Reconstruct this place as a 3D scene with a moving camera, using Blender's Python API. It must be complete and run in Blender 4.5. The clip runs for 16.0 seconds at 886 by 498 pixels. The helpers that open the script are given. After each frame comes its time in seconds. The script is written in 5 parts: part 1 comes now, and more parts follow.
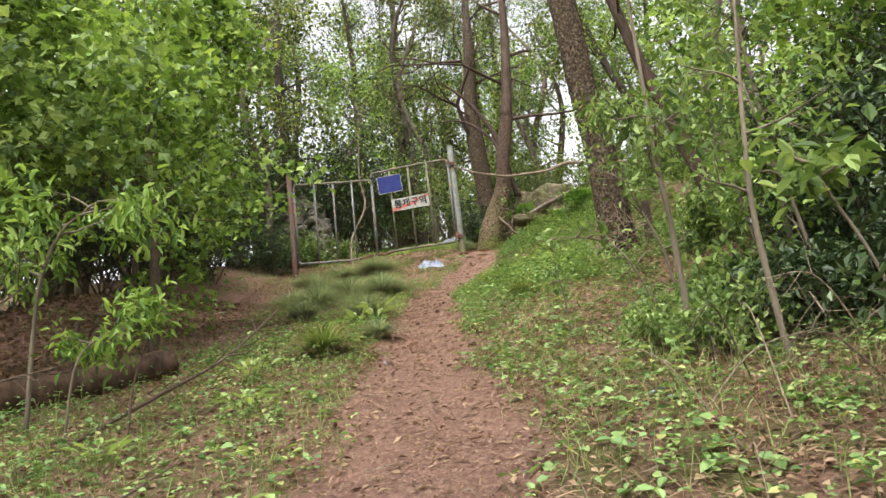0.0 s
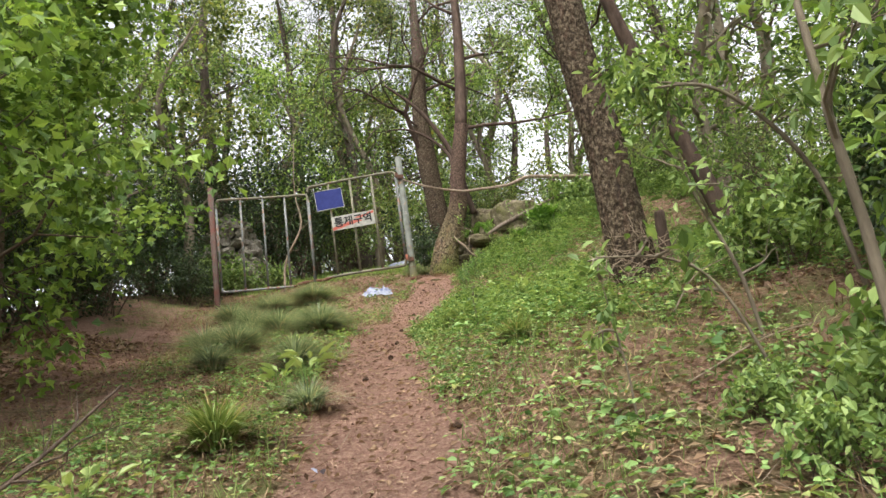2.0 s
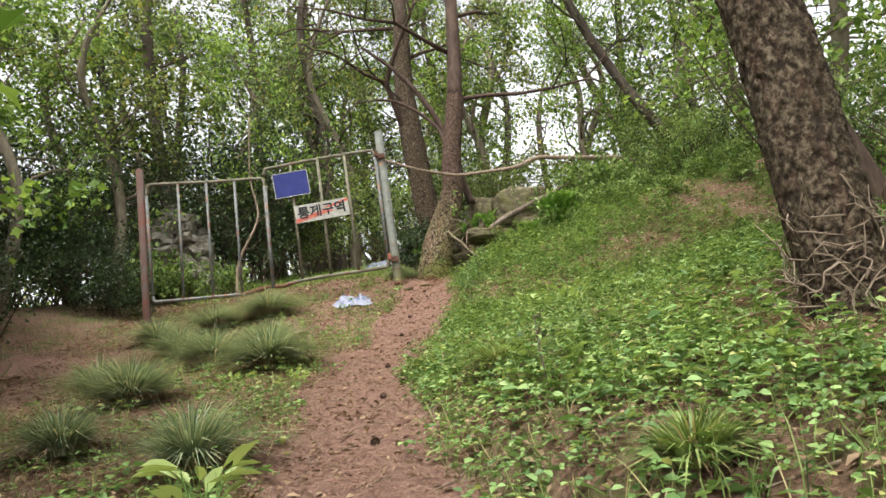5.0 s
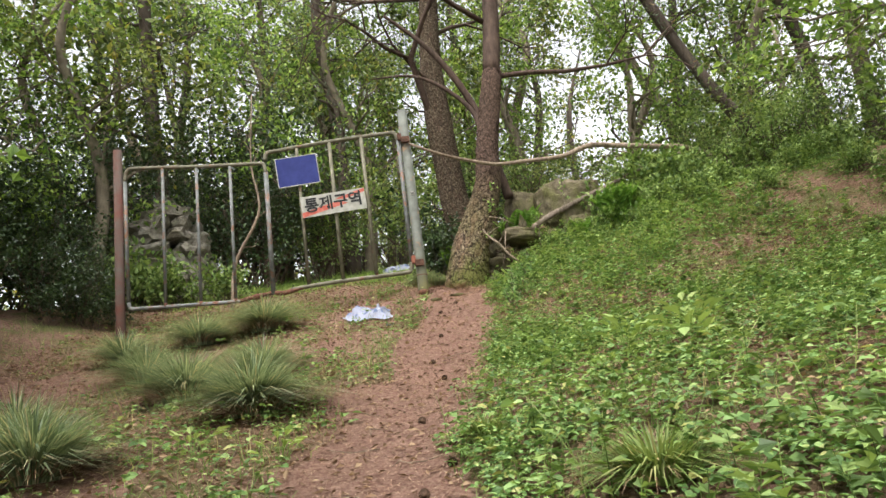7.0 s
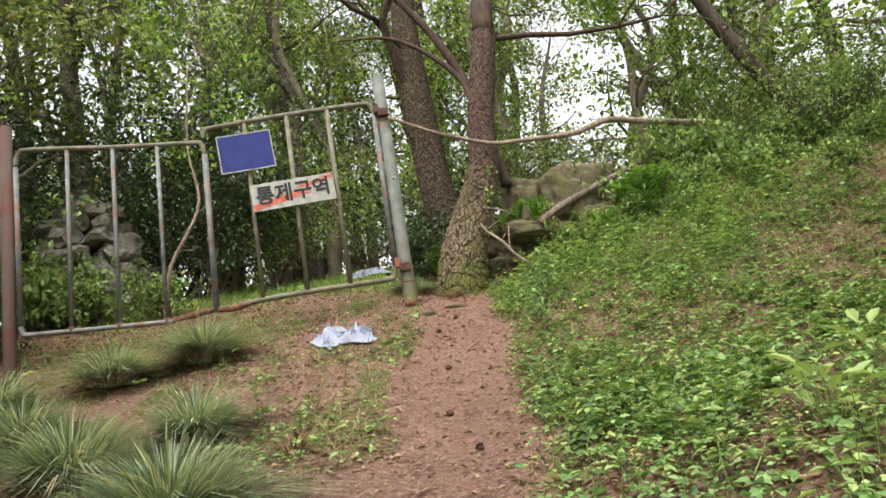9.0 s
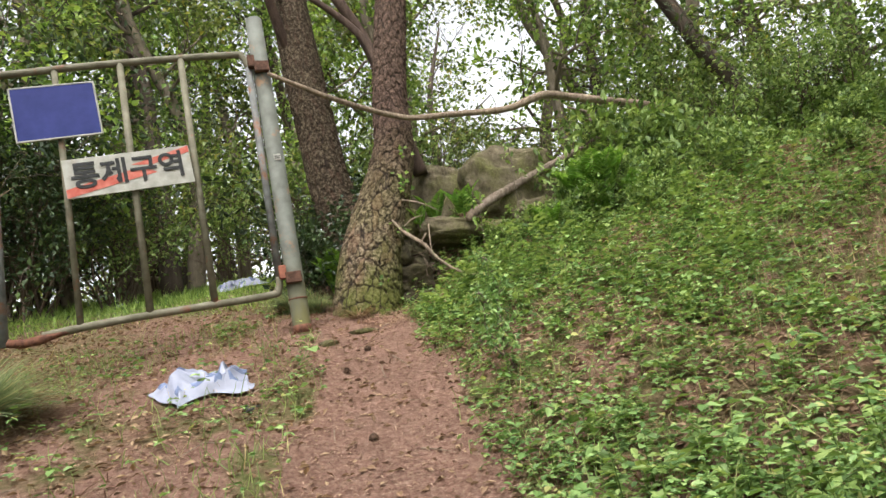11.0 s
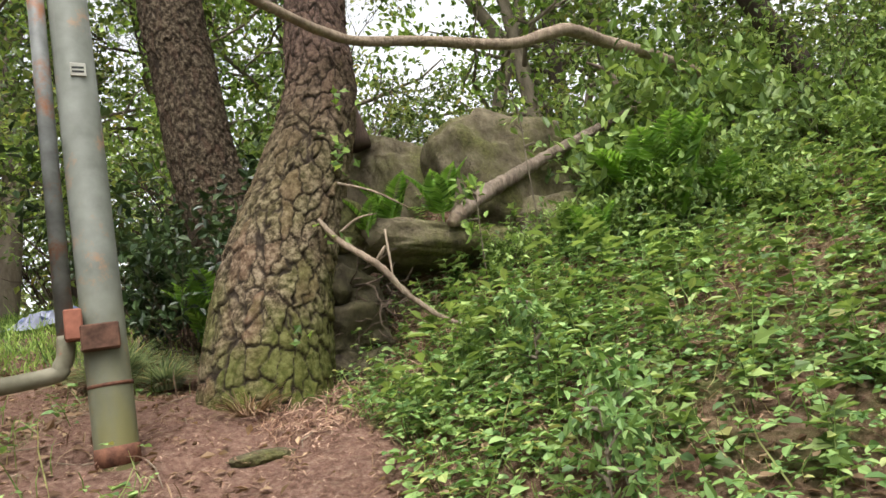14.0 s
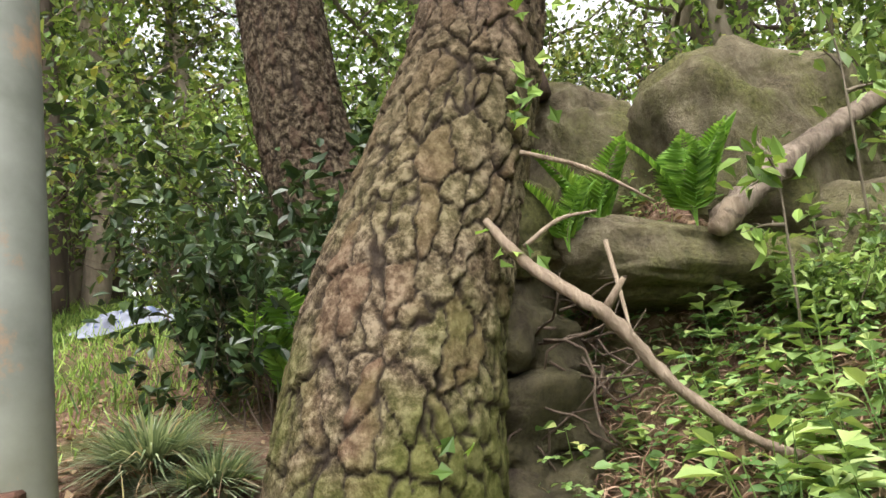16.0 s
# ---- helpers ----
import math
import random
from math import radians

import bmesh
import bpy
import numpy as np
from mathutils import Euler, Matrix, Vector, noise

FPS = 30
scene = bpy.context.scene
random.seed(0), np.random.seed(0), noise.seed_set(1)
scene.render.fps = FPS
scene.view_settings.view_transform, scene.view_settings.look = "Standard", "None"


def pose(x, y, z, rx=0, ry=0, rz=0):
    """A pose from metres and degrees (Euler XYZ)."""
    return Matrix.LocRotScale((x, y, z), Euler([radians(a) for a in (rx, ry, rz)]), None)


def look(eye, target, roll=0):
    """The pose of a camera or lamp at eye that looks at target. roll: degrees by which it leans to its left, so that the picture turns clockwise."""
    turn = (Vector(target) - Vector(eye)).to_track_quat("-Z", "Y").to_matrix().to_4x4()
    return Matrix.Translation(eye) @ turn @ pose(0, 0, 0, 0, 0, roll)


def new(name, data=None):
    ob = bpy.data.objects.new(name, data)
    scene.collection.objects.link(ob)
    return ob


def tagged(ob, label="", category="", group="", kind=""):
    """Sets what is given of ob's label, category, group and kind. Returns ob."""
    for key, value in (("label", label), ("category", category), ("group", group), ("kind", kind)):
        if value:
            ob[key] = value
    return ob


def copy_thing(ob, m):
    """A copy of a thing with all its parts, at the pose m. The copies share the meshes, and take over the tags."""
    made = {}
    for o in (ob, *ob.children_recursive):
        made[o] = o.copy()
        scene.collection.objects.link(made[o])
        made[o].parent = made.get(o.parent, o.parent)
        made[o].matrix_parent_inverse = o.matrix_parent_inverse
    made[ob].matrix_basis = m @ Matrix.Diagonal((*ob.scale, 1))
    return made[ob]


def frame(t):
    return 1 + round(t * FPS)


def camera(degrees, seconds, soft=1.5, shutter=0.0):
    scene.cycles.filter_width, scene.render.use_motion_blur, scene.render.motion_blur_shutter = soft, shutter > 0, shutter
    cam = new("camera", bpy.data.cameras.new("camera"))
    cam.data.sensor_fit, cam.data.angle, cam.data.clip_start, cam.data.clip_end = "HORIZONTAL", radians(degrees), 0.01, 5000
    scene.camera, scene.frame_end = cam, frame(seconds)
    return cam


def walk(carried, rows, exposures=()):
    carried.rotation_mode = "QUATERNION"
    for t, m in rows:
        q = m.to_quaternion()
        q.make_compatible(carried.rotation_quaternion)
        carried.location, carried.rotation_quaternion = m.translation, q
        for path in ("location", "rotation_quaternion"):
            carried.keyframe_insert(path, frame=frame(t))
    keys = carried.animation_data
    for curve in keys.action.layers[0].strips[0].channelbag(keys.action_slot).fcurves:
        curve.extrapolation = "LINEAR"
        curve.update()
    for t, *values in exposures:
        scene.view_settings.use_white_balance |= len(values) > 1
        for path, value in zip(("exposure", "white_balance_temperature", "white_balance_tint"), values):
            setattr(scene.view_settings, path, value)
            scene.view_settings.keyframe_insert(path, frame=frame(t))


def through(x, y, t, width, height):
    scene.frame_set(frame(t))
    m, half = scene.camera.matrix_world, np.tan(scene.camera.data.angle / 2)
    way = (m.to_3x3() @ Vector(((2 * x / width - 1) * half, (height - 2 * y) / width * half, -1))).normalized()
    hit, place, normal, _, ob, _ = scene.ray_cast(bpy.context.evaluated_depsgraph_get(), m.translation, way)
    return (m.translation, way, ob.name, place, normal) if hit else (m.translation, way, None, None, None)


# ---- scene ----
cam = camera(65.8, 16.0)
METRES, EYE, TILT, LEAN, TURN = 19.0, 1.25, 0.0, 0.0, 0.0
ROWS = [
    (0.0, 0.0, 0.0, 0.0, 1.31, 11.41, 6.52),
    (0.5, -0.0039, 0.036, 0.0089, -1.31, 11.93, 6.91),
    (1.0, -0.0021, 0.0699, 0.0141, -2.66, 12.47, 6.93),
    (1.5, -0.0065, 0.101, 0.0195, -2.87, 12.83, 7.04),
    (2.0, -0.008, 0.1299, 0.0279, -3.43, 12.82, 7.77),
    (2.5, -0.0065, 0.1594, 0.0378, -4.39, 12.27, 8.21),
    (3.0, -0.0072, 0.1906, 0.0439, -5.9, 12.33, 8.66),
    (3.5, -0.0008, 0.2211, 0.0503, -5.81, 12.42, 8.7),
    (4.0, -0.0033, 0.2519, 0.0551, -5.49, 12.41, 8.65),
    (6.5, -0.0112, 0.4042, 0.0926, -5.1, 12.72, 7.43),
    (7.0, -0.0125, 0.4353, 0.0974, -4.51, 12.89, 7.04),
    (7.5, -0.0181, 0.4665, 0.1037, -3.52, 13.22, 7.0),
    (8.0, -0.0204, 0.4993, 0.1127, -3.54, 13.37, 7.44),
    (8.5, -0.0193, 0.5299, 0.1208, -5.03, 12.94, 7.94),
    (9.0, -0.0244, 0.5612, 0.129, -7.98, 12.39, 8.79),
    (9.5, -0.0243, 0.5935, 0.1352, -11.15, 11.79, 9.6),
    (12.0, -0.0093, 0.7442, 0.1671, -22.12, 11.28, 10.51),
    (12.5, -0.0028, 0.7757, 0.1715, -24.02, 11.11, 10.09),
    (13.0, 0.0052, 0.8042, 0.1805, -25.94, 10.75, 10.87),
    (13.5, 0.014, 0.8327, 0.1901, -26.94, 10.78, 11.13),
    (14.0, 0.0212, 0.8608, 0.1992, -28.07, 10.79, 11.2),
    (14.5, 0.0323, 0.8872, 0.2056, -27.85, 11.06, 11.16),
    (15.0, 0.0358, 0.9136, 0.2132, -25.75, 11.03, 10.44),
    (15.5, 0.0399, 0.9353, 0.2217, -22.47, 10.76, 9.29),
    (16.0, 0.0477, 0.9583, 0.2306, -19.41, 10.7, 7.82),
]
walk(cam, [(t, pose(0, 0, EYE, TILT, LEAN, TURN) @ pose(METRES * x, METRES * y, METRES * z, 90 + pitch, roll, yaw)) for t, x, y, z, yaw, pitch, roll in ROWS],
     exposures=[(0.0, 1.66), (9.0, 1.64), (13.0, 1.63), (14.5, 1.68), (15.2, 1.74), (16.0, 2.08)])

# ---- light: overcast sky, soft sun behind the clouds ----
world = bpy.data.worlds.new("overcast_sky")
scene.world = world
world.use_nodes = True
wn, wl = world.node_tree.nodes, world.node_tree.links
sky = wn.new("ShaderNodeTexSky")
sky.sky_type = 'NISHITA'
sky.sun_disc = False
sky.sun_elevation, sky.sun_rotation = radians(55), radians(200)
sky.air_density, sky.dust_density, sky.ozone_density = 1.0, 4.0, 1.0
grey = wn.new("ShaderNodeHueSaturation")
grey.inputs["Saturation"].default_value = 0.12
wl.new(sky.outputs[0], grey.inputs["Color"])
wl.new(grey.outputs[0], wn["Background"].inputs[0])
wn["Background"].inputs[1].default_value = 0.15
sun_data = bpy.data.lights.new("sun", 'SUN')
sun_data.energy, sun_data.angle, sun_data.color = 1.1, radians(25), (1.0, 0.97, 0.92)
sun = new("sun", sun_data)
sun.matrix_world = look((0, 0, 30), (0 + 6, 9, 4))

# ---- small tools ----


def sst(a, b, x):
    k = np.clip((x - a) / (b - a), 0, 1)
    return k * k * (3 - 2 * k)


def wave(x, y, f, seed):
    """A smooth uneven field from a few crossing waves, about -1 to 1."""
    r = np.random.default_rng(seed)
    out = 0
    for _ in range(7):
        a, p, g = r.uniform(0, 6.28), r.uniform(0, 6.28), f * r.uniform(0.6, 1.6)
        out = out + np.sin((x * math.cos(a) + y * math.sin(a)) * g + p)
    return out / 3.2


def path_z(y):
    return np.interp(y, [-60, 0, 6.7, 7.74, 15.2, 16.1, 18.8, 20.2, 24, 30, 45, 90],
                     [-9, 0, 1.57, 1.84, 3.4, 3.65, 4.61, 5.02, 6.2, 7.5, 8.6, 8.6])


def path_x(y):
    return np.interp(y, [-5, 0, 6.7, 10, 12, 14, 16.5, 18, 19.4, 21], [-.3, -.25, -.3, -.35, -.35, -.15, .5, .9, 1.15, 1.0])


def path_w(y):
    return np.interp(y, [0, 4, 8, 12, 15, 19, 20.3, 21], [.6, .53, .45, .4, .55, .42, .3, .05])


def ground_z(x, y):
    x, y = np.asarray(x, float), np.asarray(y, float)
    d = x - path_x(y)
    r = np.clip(d - .6, 0, 40)
    yc = np.minimum(y, 19.6)
    rise = (.05 + .12 * sst(5.5, 9, y) + .2 * sst(15, 18.8, y)) * r + (.09 + .09 * sst(5.5, 9, y)) * sst(0, .5, r) * (1 - sst(10, 14, y))
    cap = 6.45 - path_z(yc) - .03 * np.clip(r - 5, 0, 40)
    cap = np.maximum(cap, .8)
    hill = -np.log(np.exp(-rise * 3.0) + np.exp(-cap * 3.0)) / 3.0
    hill = np.maximum(hill + .0, 0) * sst(0, .25, r)
    bank = (1.35 - .06 * np.clip(y - 20, 0, 20)) * sst(1.75, 3.4, x)
    bank = bank * (1 - .42 * (1 - sst(20.25, 20.75, y)) * (1 - sst(4.2, 5.6, x)))
    k = sst(18.6, 20.0, y)
    z = path_z(y) + hill * (1 - k) + k * bank
    far = sst(2.0, 5.5, x) * sst(20, 26, y)
    z = z * (1 - far) + far * (6.3 - .05 * np.clip(y - 20, 0, 60))
    left = np.clip(-d - 1.0, 0, 30)
    z = z - .02 * left
    z = z + .35 * np.exp(-((x + 6.2) ** 2 / 6 + (y - 11.5) ** 2 / 5)) * 1.0
    z = z + .7 * sst(4.0, 7.2, -x) * sst(8.5, 13, y) * (1 - sst(20, 25, y))
    z = z + .11 * np.exp(-((x - .6) ** 2 / 1.2 + (y - 19.8) ** 2 / .8))
    worn = np.exp(-(d / .55) ** 2) * (1 - sst(19.5, 20.5, y))
    z = z - .05 * worn
    return z + .035 * wave(x, y, 1.6, 3) * (1 - .6 * worn) + .012 * wave(x, y, 6, 4) + .006 * wave(x, y, 19, 5)


def gz(x, y):
    return float(ground_z(x, y))


def make_mesh(name, V, F, smooth=False):
    V, F = np.asarray(V, np.float32), np.asarray(F, np.int32)
    me = bpy.data.meshes.new(name)
    me.vertices.add(len(V))
    me.vertices.foreach_set("co", V.ravel())
    k = F.shape[1]
    me.loops.add(len(F) * k)
    me.loops.foreach_set("vertex_index", F.ravel())
    me.polygons.add(len(F))
    me.polygons.foreach_set("loop_start", np.arange(len(F), dtype=np.int32) * k)
    me.polygons.foreach_set("use_smooth", np.full(len(F), smooth))
    me.update(calc_edges=True)
    return me


def joined(pieces):
    Vs, Fs, o = [], [], 0
    for V, F in pieces:
        Vs.append(V)
        Fs.append(np.asarray(F) + o)
        o += len(V)
    return np.concatenate(Vs), np.concatenate(Fs)


def part(name, VF, material, parent=None, label="", smooth=True):
    me = make_mesh(name, VF[0], VF[1], smooth)
    me.materials.append(material)
    ob = new(name, me)
    if parent is not None:
        ob.parent = parent
    if label:
        ob["label"] = label
    return ob


def bm_part(name, bm, material, parent=None, label="", smooth=False):
    me = bpy.data.meshes.new(name)
    bm.to_mesh(me)
    bm.free()
    if smooth:
        me.polygons.foreach_set("use_smooth", np.full(len(me.polygons), True))
    me.materials.append(material)
    ob = new(name, me)
    if parent is not None:
        ob.parent = parent
    if label:
        ob["label"] = label
    return ob


def thing(name, x, y, z, label, category, group=""):
    ob = new(name)
    ob.location = (x, y, z)
    ob.empty_display_size = 0.1
    return tagged(ob, label, category, group)


def spline(pts, n):
    """n points along a smooth curve through pts."""
    P = np.asarray(pts, float)
    Q = np.vstack([2 * P[0] - P[1], P, 2 * P[-1] - P[-2]])
    out = []
    for u in np.linspace(0, len(P) - 1 - 1e-6, n):
        i = int(u)
        f = u - i
        a, b, c, d = Q[i:i + 4]
        out.append(.5 * (2 * b + (c - a) * f + (2 * a - 5 * b + 4 * c - d) * f * f + (3 * b - a - 3 * c + d) * f ** 3))
    return np.array(out)


def tube(pts, radii, sides=8, n=0, rough=0.0, seed=0, caps=True):
    """A round, tapered limb along pts."""
    pts = np.asarray(pts, float)
    radii = np.asarray(radii, float)
    if n:
        radii = np.interp(np.linspace(0, 1, n), np.linspace(0, 1, len(radii)), radii)
        pts = spline(pts, n)
    m = len(pts)
    T = np.gradient(pts, axis=0)
    T /= np.linalg.norm(T, axis=1)[:, None] + 1e-9
    ref = np.array([1., 0, 0]) if abs(T[0][0]) < .8 else np.array([0, 1., 0])
    a = np.linspace(0, 2 * np.pi, sides, endpoint=False)
    rr = np.random.default_rng(seed)
    rings = []
    u = ref
    for i in range(m):
        u = u - T[i] * (u @ T[i])
        u /= np.linalg.norm(u) + 1e-9
        w = np.cross(T[i], u)
        k = radii[i] * (1 + (rough * rr.normal(size=sides) if rough else 0))
        rings.append(pts[i] + (np.cos(a) * k)[:, None] * u + (np.sin(a) * k)[:, None] * w)
    if caps:
        rings = [np.repeat(pts[:1], sides, 0)] + rings + [np.repeat(pts[-1:], sides, 0)]
    V = np.concatenate(rings)
    i = np.arange(len(rings) - 1)[:, None] * sides
    j = np.arange(sides)[None]
    j2 = (j + 1) % sides
    F = np.stack([i + j, i + j2, i + sides + j2, i + sides + j], -1).reshape(-1, 4)
    return V, F


def unit(a):
    return a / (np.linalg.norm(a, axis=-1, keepdims=True) + 1e-9)


OVAL = (np.array([(0, 0, 0), (-.5, .38, .10), (-.36, .74, .05), (0, 1, -.10), (.36, .74, .05), (.5, .38, .10)]), np.array([(0, 3, 2, 1), (0, 5, 4, 3)]))
DIAMOND = (np.array([(0, 0, 0), (-.5, .5, .1), (0, 1, -.05), (.5, .5, .1)]), np.array([(0, 3, 2, 1)]))
BLADE = (np.array([(-.5, 0, 0), (.5, 0, 0), (.42, .45, .10), (-.42, .45, .10), (.25, .8, .02), (-.25, .8, .02), (.03, 1, -.16), (-.03, 1, -.16)]),
         np.array([(0, 1, 2, 3), (3, 2, 4, 5), (5, 4, 6, 7)]))
LOBED = (np.array([(0, 0, 0), (-.58, .5, .10), (-.20, .62, .03), (0, 1, -.10), (.20, .62, .03), (.58, .5, .10)]), np.array([(0, 3, 2, 1), (0, 5, 4, 3)]))


def leaves(P, A, N, L, W, shape=OVAL):
    """Many leaves at P along A with the upper side N, L long and W wide."""
    A = unit(A)
    B = unit(np.cross(A, N))
    C = np.cross(B, A)
    tv, tf = shape
    L, W = np.broadcast_to(L, len(P)), np.broadcast_to(W, len(P))
    V = (P[:, None] + A[:, None] * (tv[None, :, 1:2] * L[:, None, None]) + B[:, None] * (tv[None, :, 0:1] * W[:, None, None])
         + C[:, None] * (tv[None, :, 2:3] * L[:, None, None]))
    F = tf[None] + (np.arange(len(P)) * len(tv))[:, None, None]
    return V.reshape(-1, 3), F.reshape(-1, tf.shape[1])


# ---- materials ----


def material(name):
    m = bpy.data.materials.new(name)
    m.use_nodes = True
    nt = m.node_tree
    return m, nt, nt.nodes["Principled BSDF"]


def ramp(nt, fac, stops):
    n = nt.nodes.new("ShaderNodeValToRGB")
    e = n.color_ramp.elements
    while len(e) < len(stops):
        e.new(0.5)
    for el, (p, c) in zip(e, stops):
        el.position, el.color = p, (*c, 1)
    nt.links.new(fac, n.inputs[0])
    return n.outputs[0]


def noise_out(nt, scale, detail=6, rough=.6, coord="Object", stretch=None):
    tc = nt.nodes.new("ShaderNodeTexCoord")
    n = nt.nodes.new("ShaderNodeTexNoise")
    n.inputs["Scale"].default_value, n.inputs["Detail"].default_value, n.inputs["Roughness"].default_value = scale, detail, rough
    src = tc.outputs[coord]
    if stretch:
        mp = nt.nodes.new("ShaderNodeMapping")
        mp.inputs["Scale"].default_value = stretch
        nt.links.new(src, mp.inputs[0])
        src = mp.outputs[0]
    nt.links.new(src, n.inputs["Vector"])
    return n.outputs[0]


def mixed(nt, fac, a, b, mode='MIX'):
    n = nt.nodes.new("ShaderNodeMix")
    n.data_type, n.blend_type = 'RGBA', mode
    for k, v in ((0, fac), (6, a), (7, b)):
        if isinstance(v, (int, float)):
            n.inputs[k].default_value = v
        elif isinstance(v, tuple):
            n.inputs[k].default_value = (*v, 1)
        else:
            nt.links.new(v, n.inputs[k])
    return n.outputs[2]


def bumped(nt, bsdf, height, strength, dist=.01):
    b = nt.nodes.new("ShaderNodeBump")
    b.inputs["Strength"].default_value, b.inputs["Distance"].default_value = strength, dist
    nt.links.new(height, b.inputs["Height"])
    nt.links.new(b.outputs[0], bsdf.inputs["Normal"])


def leaf_material(name, dark, mid, light, through=.35, rough=.5, yellow=None):
    m, nt, bsdf = material(name)
    geo = nt.nodes.new("ShaderNodeNewGeometry")
    stops = [(0, dark), (.55, mid), (.9, light)] + ([(.97, yellow)] if yellow else [])
    col = ramp(nt, geo.outputs["Random Per Island"], stops)
    big = noise_out(nt, .9, 3)
    col = mixed(nt, .5, col, ramp(nt, big, [(.3, (.55, .6, .5)), (.7, (1.25, 1.2, 1.05))]), 'MULTIPLY')
    nt.links.new(col, bsdf.inputs["Base Color"])
    bsdf.inputs["Roughness"].default_value = rough
    bsdf.inputs["Specular IOR Level"].default_value = .35
    tr = nt.nodes.new("ShaderNodeBsdfTranslucent")
    nt.links.new(mixed(nt, 1.0, col, (1.25, 1.2, .72), 'MULTIPLY'), tr.inputs[0])
    mx = nt.nodes.new("ShaderNodeMixShader")
    mx.inputs[0].default_value = through
    nt.links.new(bsdf.outputs[0], mx.inputs[1])
    nt.links.new(tr.outputs[0], mx.inputs[2])
    nt.links.new(mx.outputs[0], nt.nodes["Material Output"].inputs[0])
    return m


def bark_material(name, dark, light, scale=9, moss=0.0):
    m, nt, bsdf = material(name)
    n1 = noise_out(nt, scale, 8, .7, stretch=(1, 1, .25))
    n2 = noise_out(nt, 1.3, 4)
    col = ramp(nt, n1, [(.3, dark), (.7, light)])
    col = mixed(nt, .6, col, ramp(nt, n2, [(.3, (.6, .58, .55)), (.7, (1.15, 1.1, 1.05))]), 'MULTIPLY')
    if moss:
        g = noise_out(nt, 2.2, 5, .65)
        f = ramp(nt, g, [(.62 - .25 * moss, (0, 0, 0)), (.75 - .2 * moss, (.7, .7, .7))])
        col = mixed(nt, f, col, (.075, .085, .025))
    nt.links.new(col, bsdf.inputs["Base Color"])
    bsdf.inputs["Roughness"].default_value = .92
    bsdf.inputs["Specular IOR Level"].default_value = .15
    bumped(nt, bsdf, n1, .9, .03)
    return m


def plain_material(name, a, b, scale=14, rough=.6, metal=0.0, bump=.2, detail=6):
    m, nt, bsdf = material(name)
    n = noise_out(nt, scale, detail)
    nt.links.new(ramp(nt, n, [(.35, a), (.65, b)]), bsdf.inputs["Base Color"])
    bsdf.inputs["Roughness"].default_value, bsdf.inputs["Metallic"].default_value = rough, metal
    bsdf.inputs["Specular IOR Level"].default_value = .15
    bumped(nt, bsdf, n, bump, .004)
    return m


def ground_material():
    m, nt, bsdf = material("forest_soil")
    at = nt.nodes.new("ShaderNodeAttribute")
    at.attribute_name = "path"
    n1, n2, n3 = noise_out(nt, 24, 10, .82), noise_out(nt, 2.1, 5), noise_out(nt, 140, 4, .7)
    needle = noise_out(nt, 60, 5, .7, stretch=(1, .25, 1))
    soil = ramp(nt, n1, [(.34, (.12, .066, .05)), (.44, (.195, .115, .088)), (.54, (.26, .166, .13)), (.66, (.38, .28, .225))])
    soil = mixed(nt, .45, soil, ramp(nt, needle, [(.35, (.5, .42, .38)), (.65, (1.3, 1.25, 1.2))]), 'MULTIPLY')
    litter = ramp(nt, n1, [(.34, (.05, .03, .02)), (.46, (.155, .092, .064)), (.55, (.25, .157, .112)), (.66, (.40, .30, .22))])
    litter = mixed(nt, ramp(nt, n2, [(.45, (0, 0, 0)), (.62, (.75, .75, .75))]), litter, ramp(nt, n3, [(.3, (.045, .07, .018)), (.7, (.11, .14, .04))]))
    edge = nt.nodes.new("ShaderNodeMath")
    edge.operation = 'ADD'
    sc = nt.nodes.new("ShaderNodeMath")
    sc.operation = 'MULTIPLY_ADD'
    sc.inputs[1].default_value, sc.inputs[2].default_value = .5, -.25
    nt.links.new(n1, sc.inputs[0])
    nt.links.new(at.outputs["Fac"], edge.inputs[0])
    nt.links.new(sc.outputs[0], edge.inputs[1])
    f = ramp(nt, edge.outputs[0], [(.3, (0, 0, 0)), (.6, (1, 1, 1))])
    col = mixed(nt, f, litter, soil)
    col = mixed(nt, .5, col, ramp(nt, n2, [(.3, (.68, .66, .64)), (.7, (1.06, 1.02, 1.0))]), 'MULTIPLY')
    nt.links.new(col, bsdf.inputs["Base Color"])
    bsdf.inputs["Roughness"].default_value = .95
    bsdf.inputs["Specular IOR Level"].default_value = .1
    bumped(nt, bsdf, n1, 1.0, .03)
    return m


SOIL = ground_material()
LIME = leaf_material("lime_leaf", (.05, .10, .02), (.19, .31, .065), (.34, .47, .13), .4)
FRESH = leaf_material("fresh_leaf", (.055, .10, .026), (.17, .26, .075), (.31, .41, .145), .38)
WOODS = leaf_material("woodland_leaf", (.032, .05, .016), (.125, .17, .052), (.26, .31, .105), .42, yellow=(.3, .28, .06))
DARKLEAF = leaf_material("evergreen_leaf", (.016, .032, .012), (.034, .062, .022), (.075, .115, .042), .18, .35)
HERB = leaf_material("herb_leaf", (.07, .14, .045), (.185, .305, .10), (.30, .43, .165), .33, yellow=(.38, .38, .15))
GRASS = leaf_material("grass_blade", (.09, .14, .035), (.17, .24, .07), (.28, .34, .13), .3, yellow=(.45, .36, .2))
SEDGE = leaf_material("sedge_blade", (.085, .125, .078), (.20, .26, .17), (.38, .43, .31), .4, .45, yellow=(.5, .42, .3))
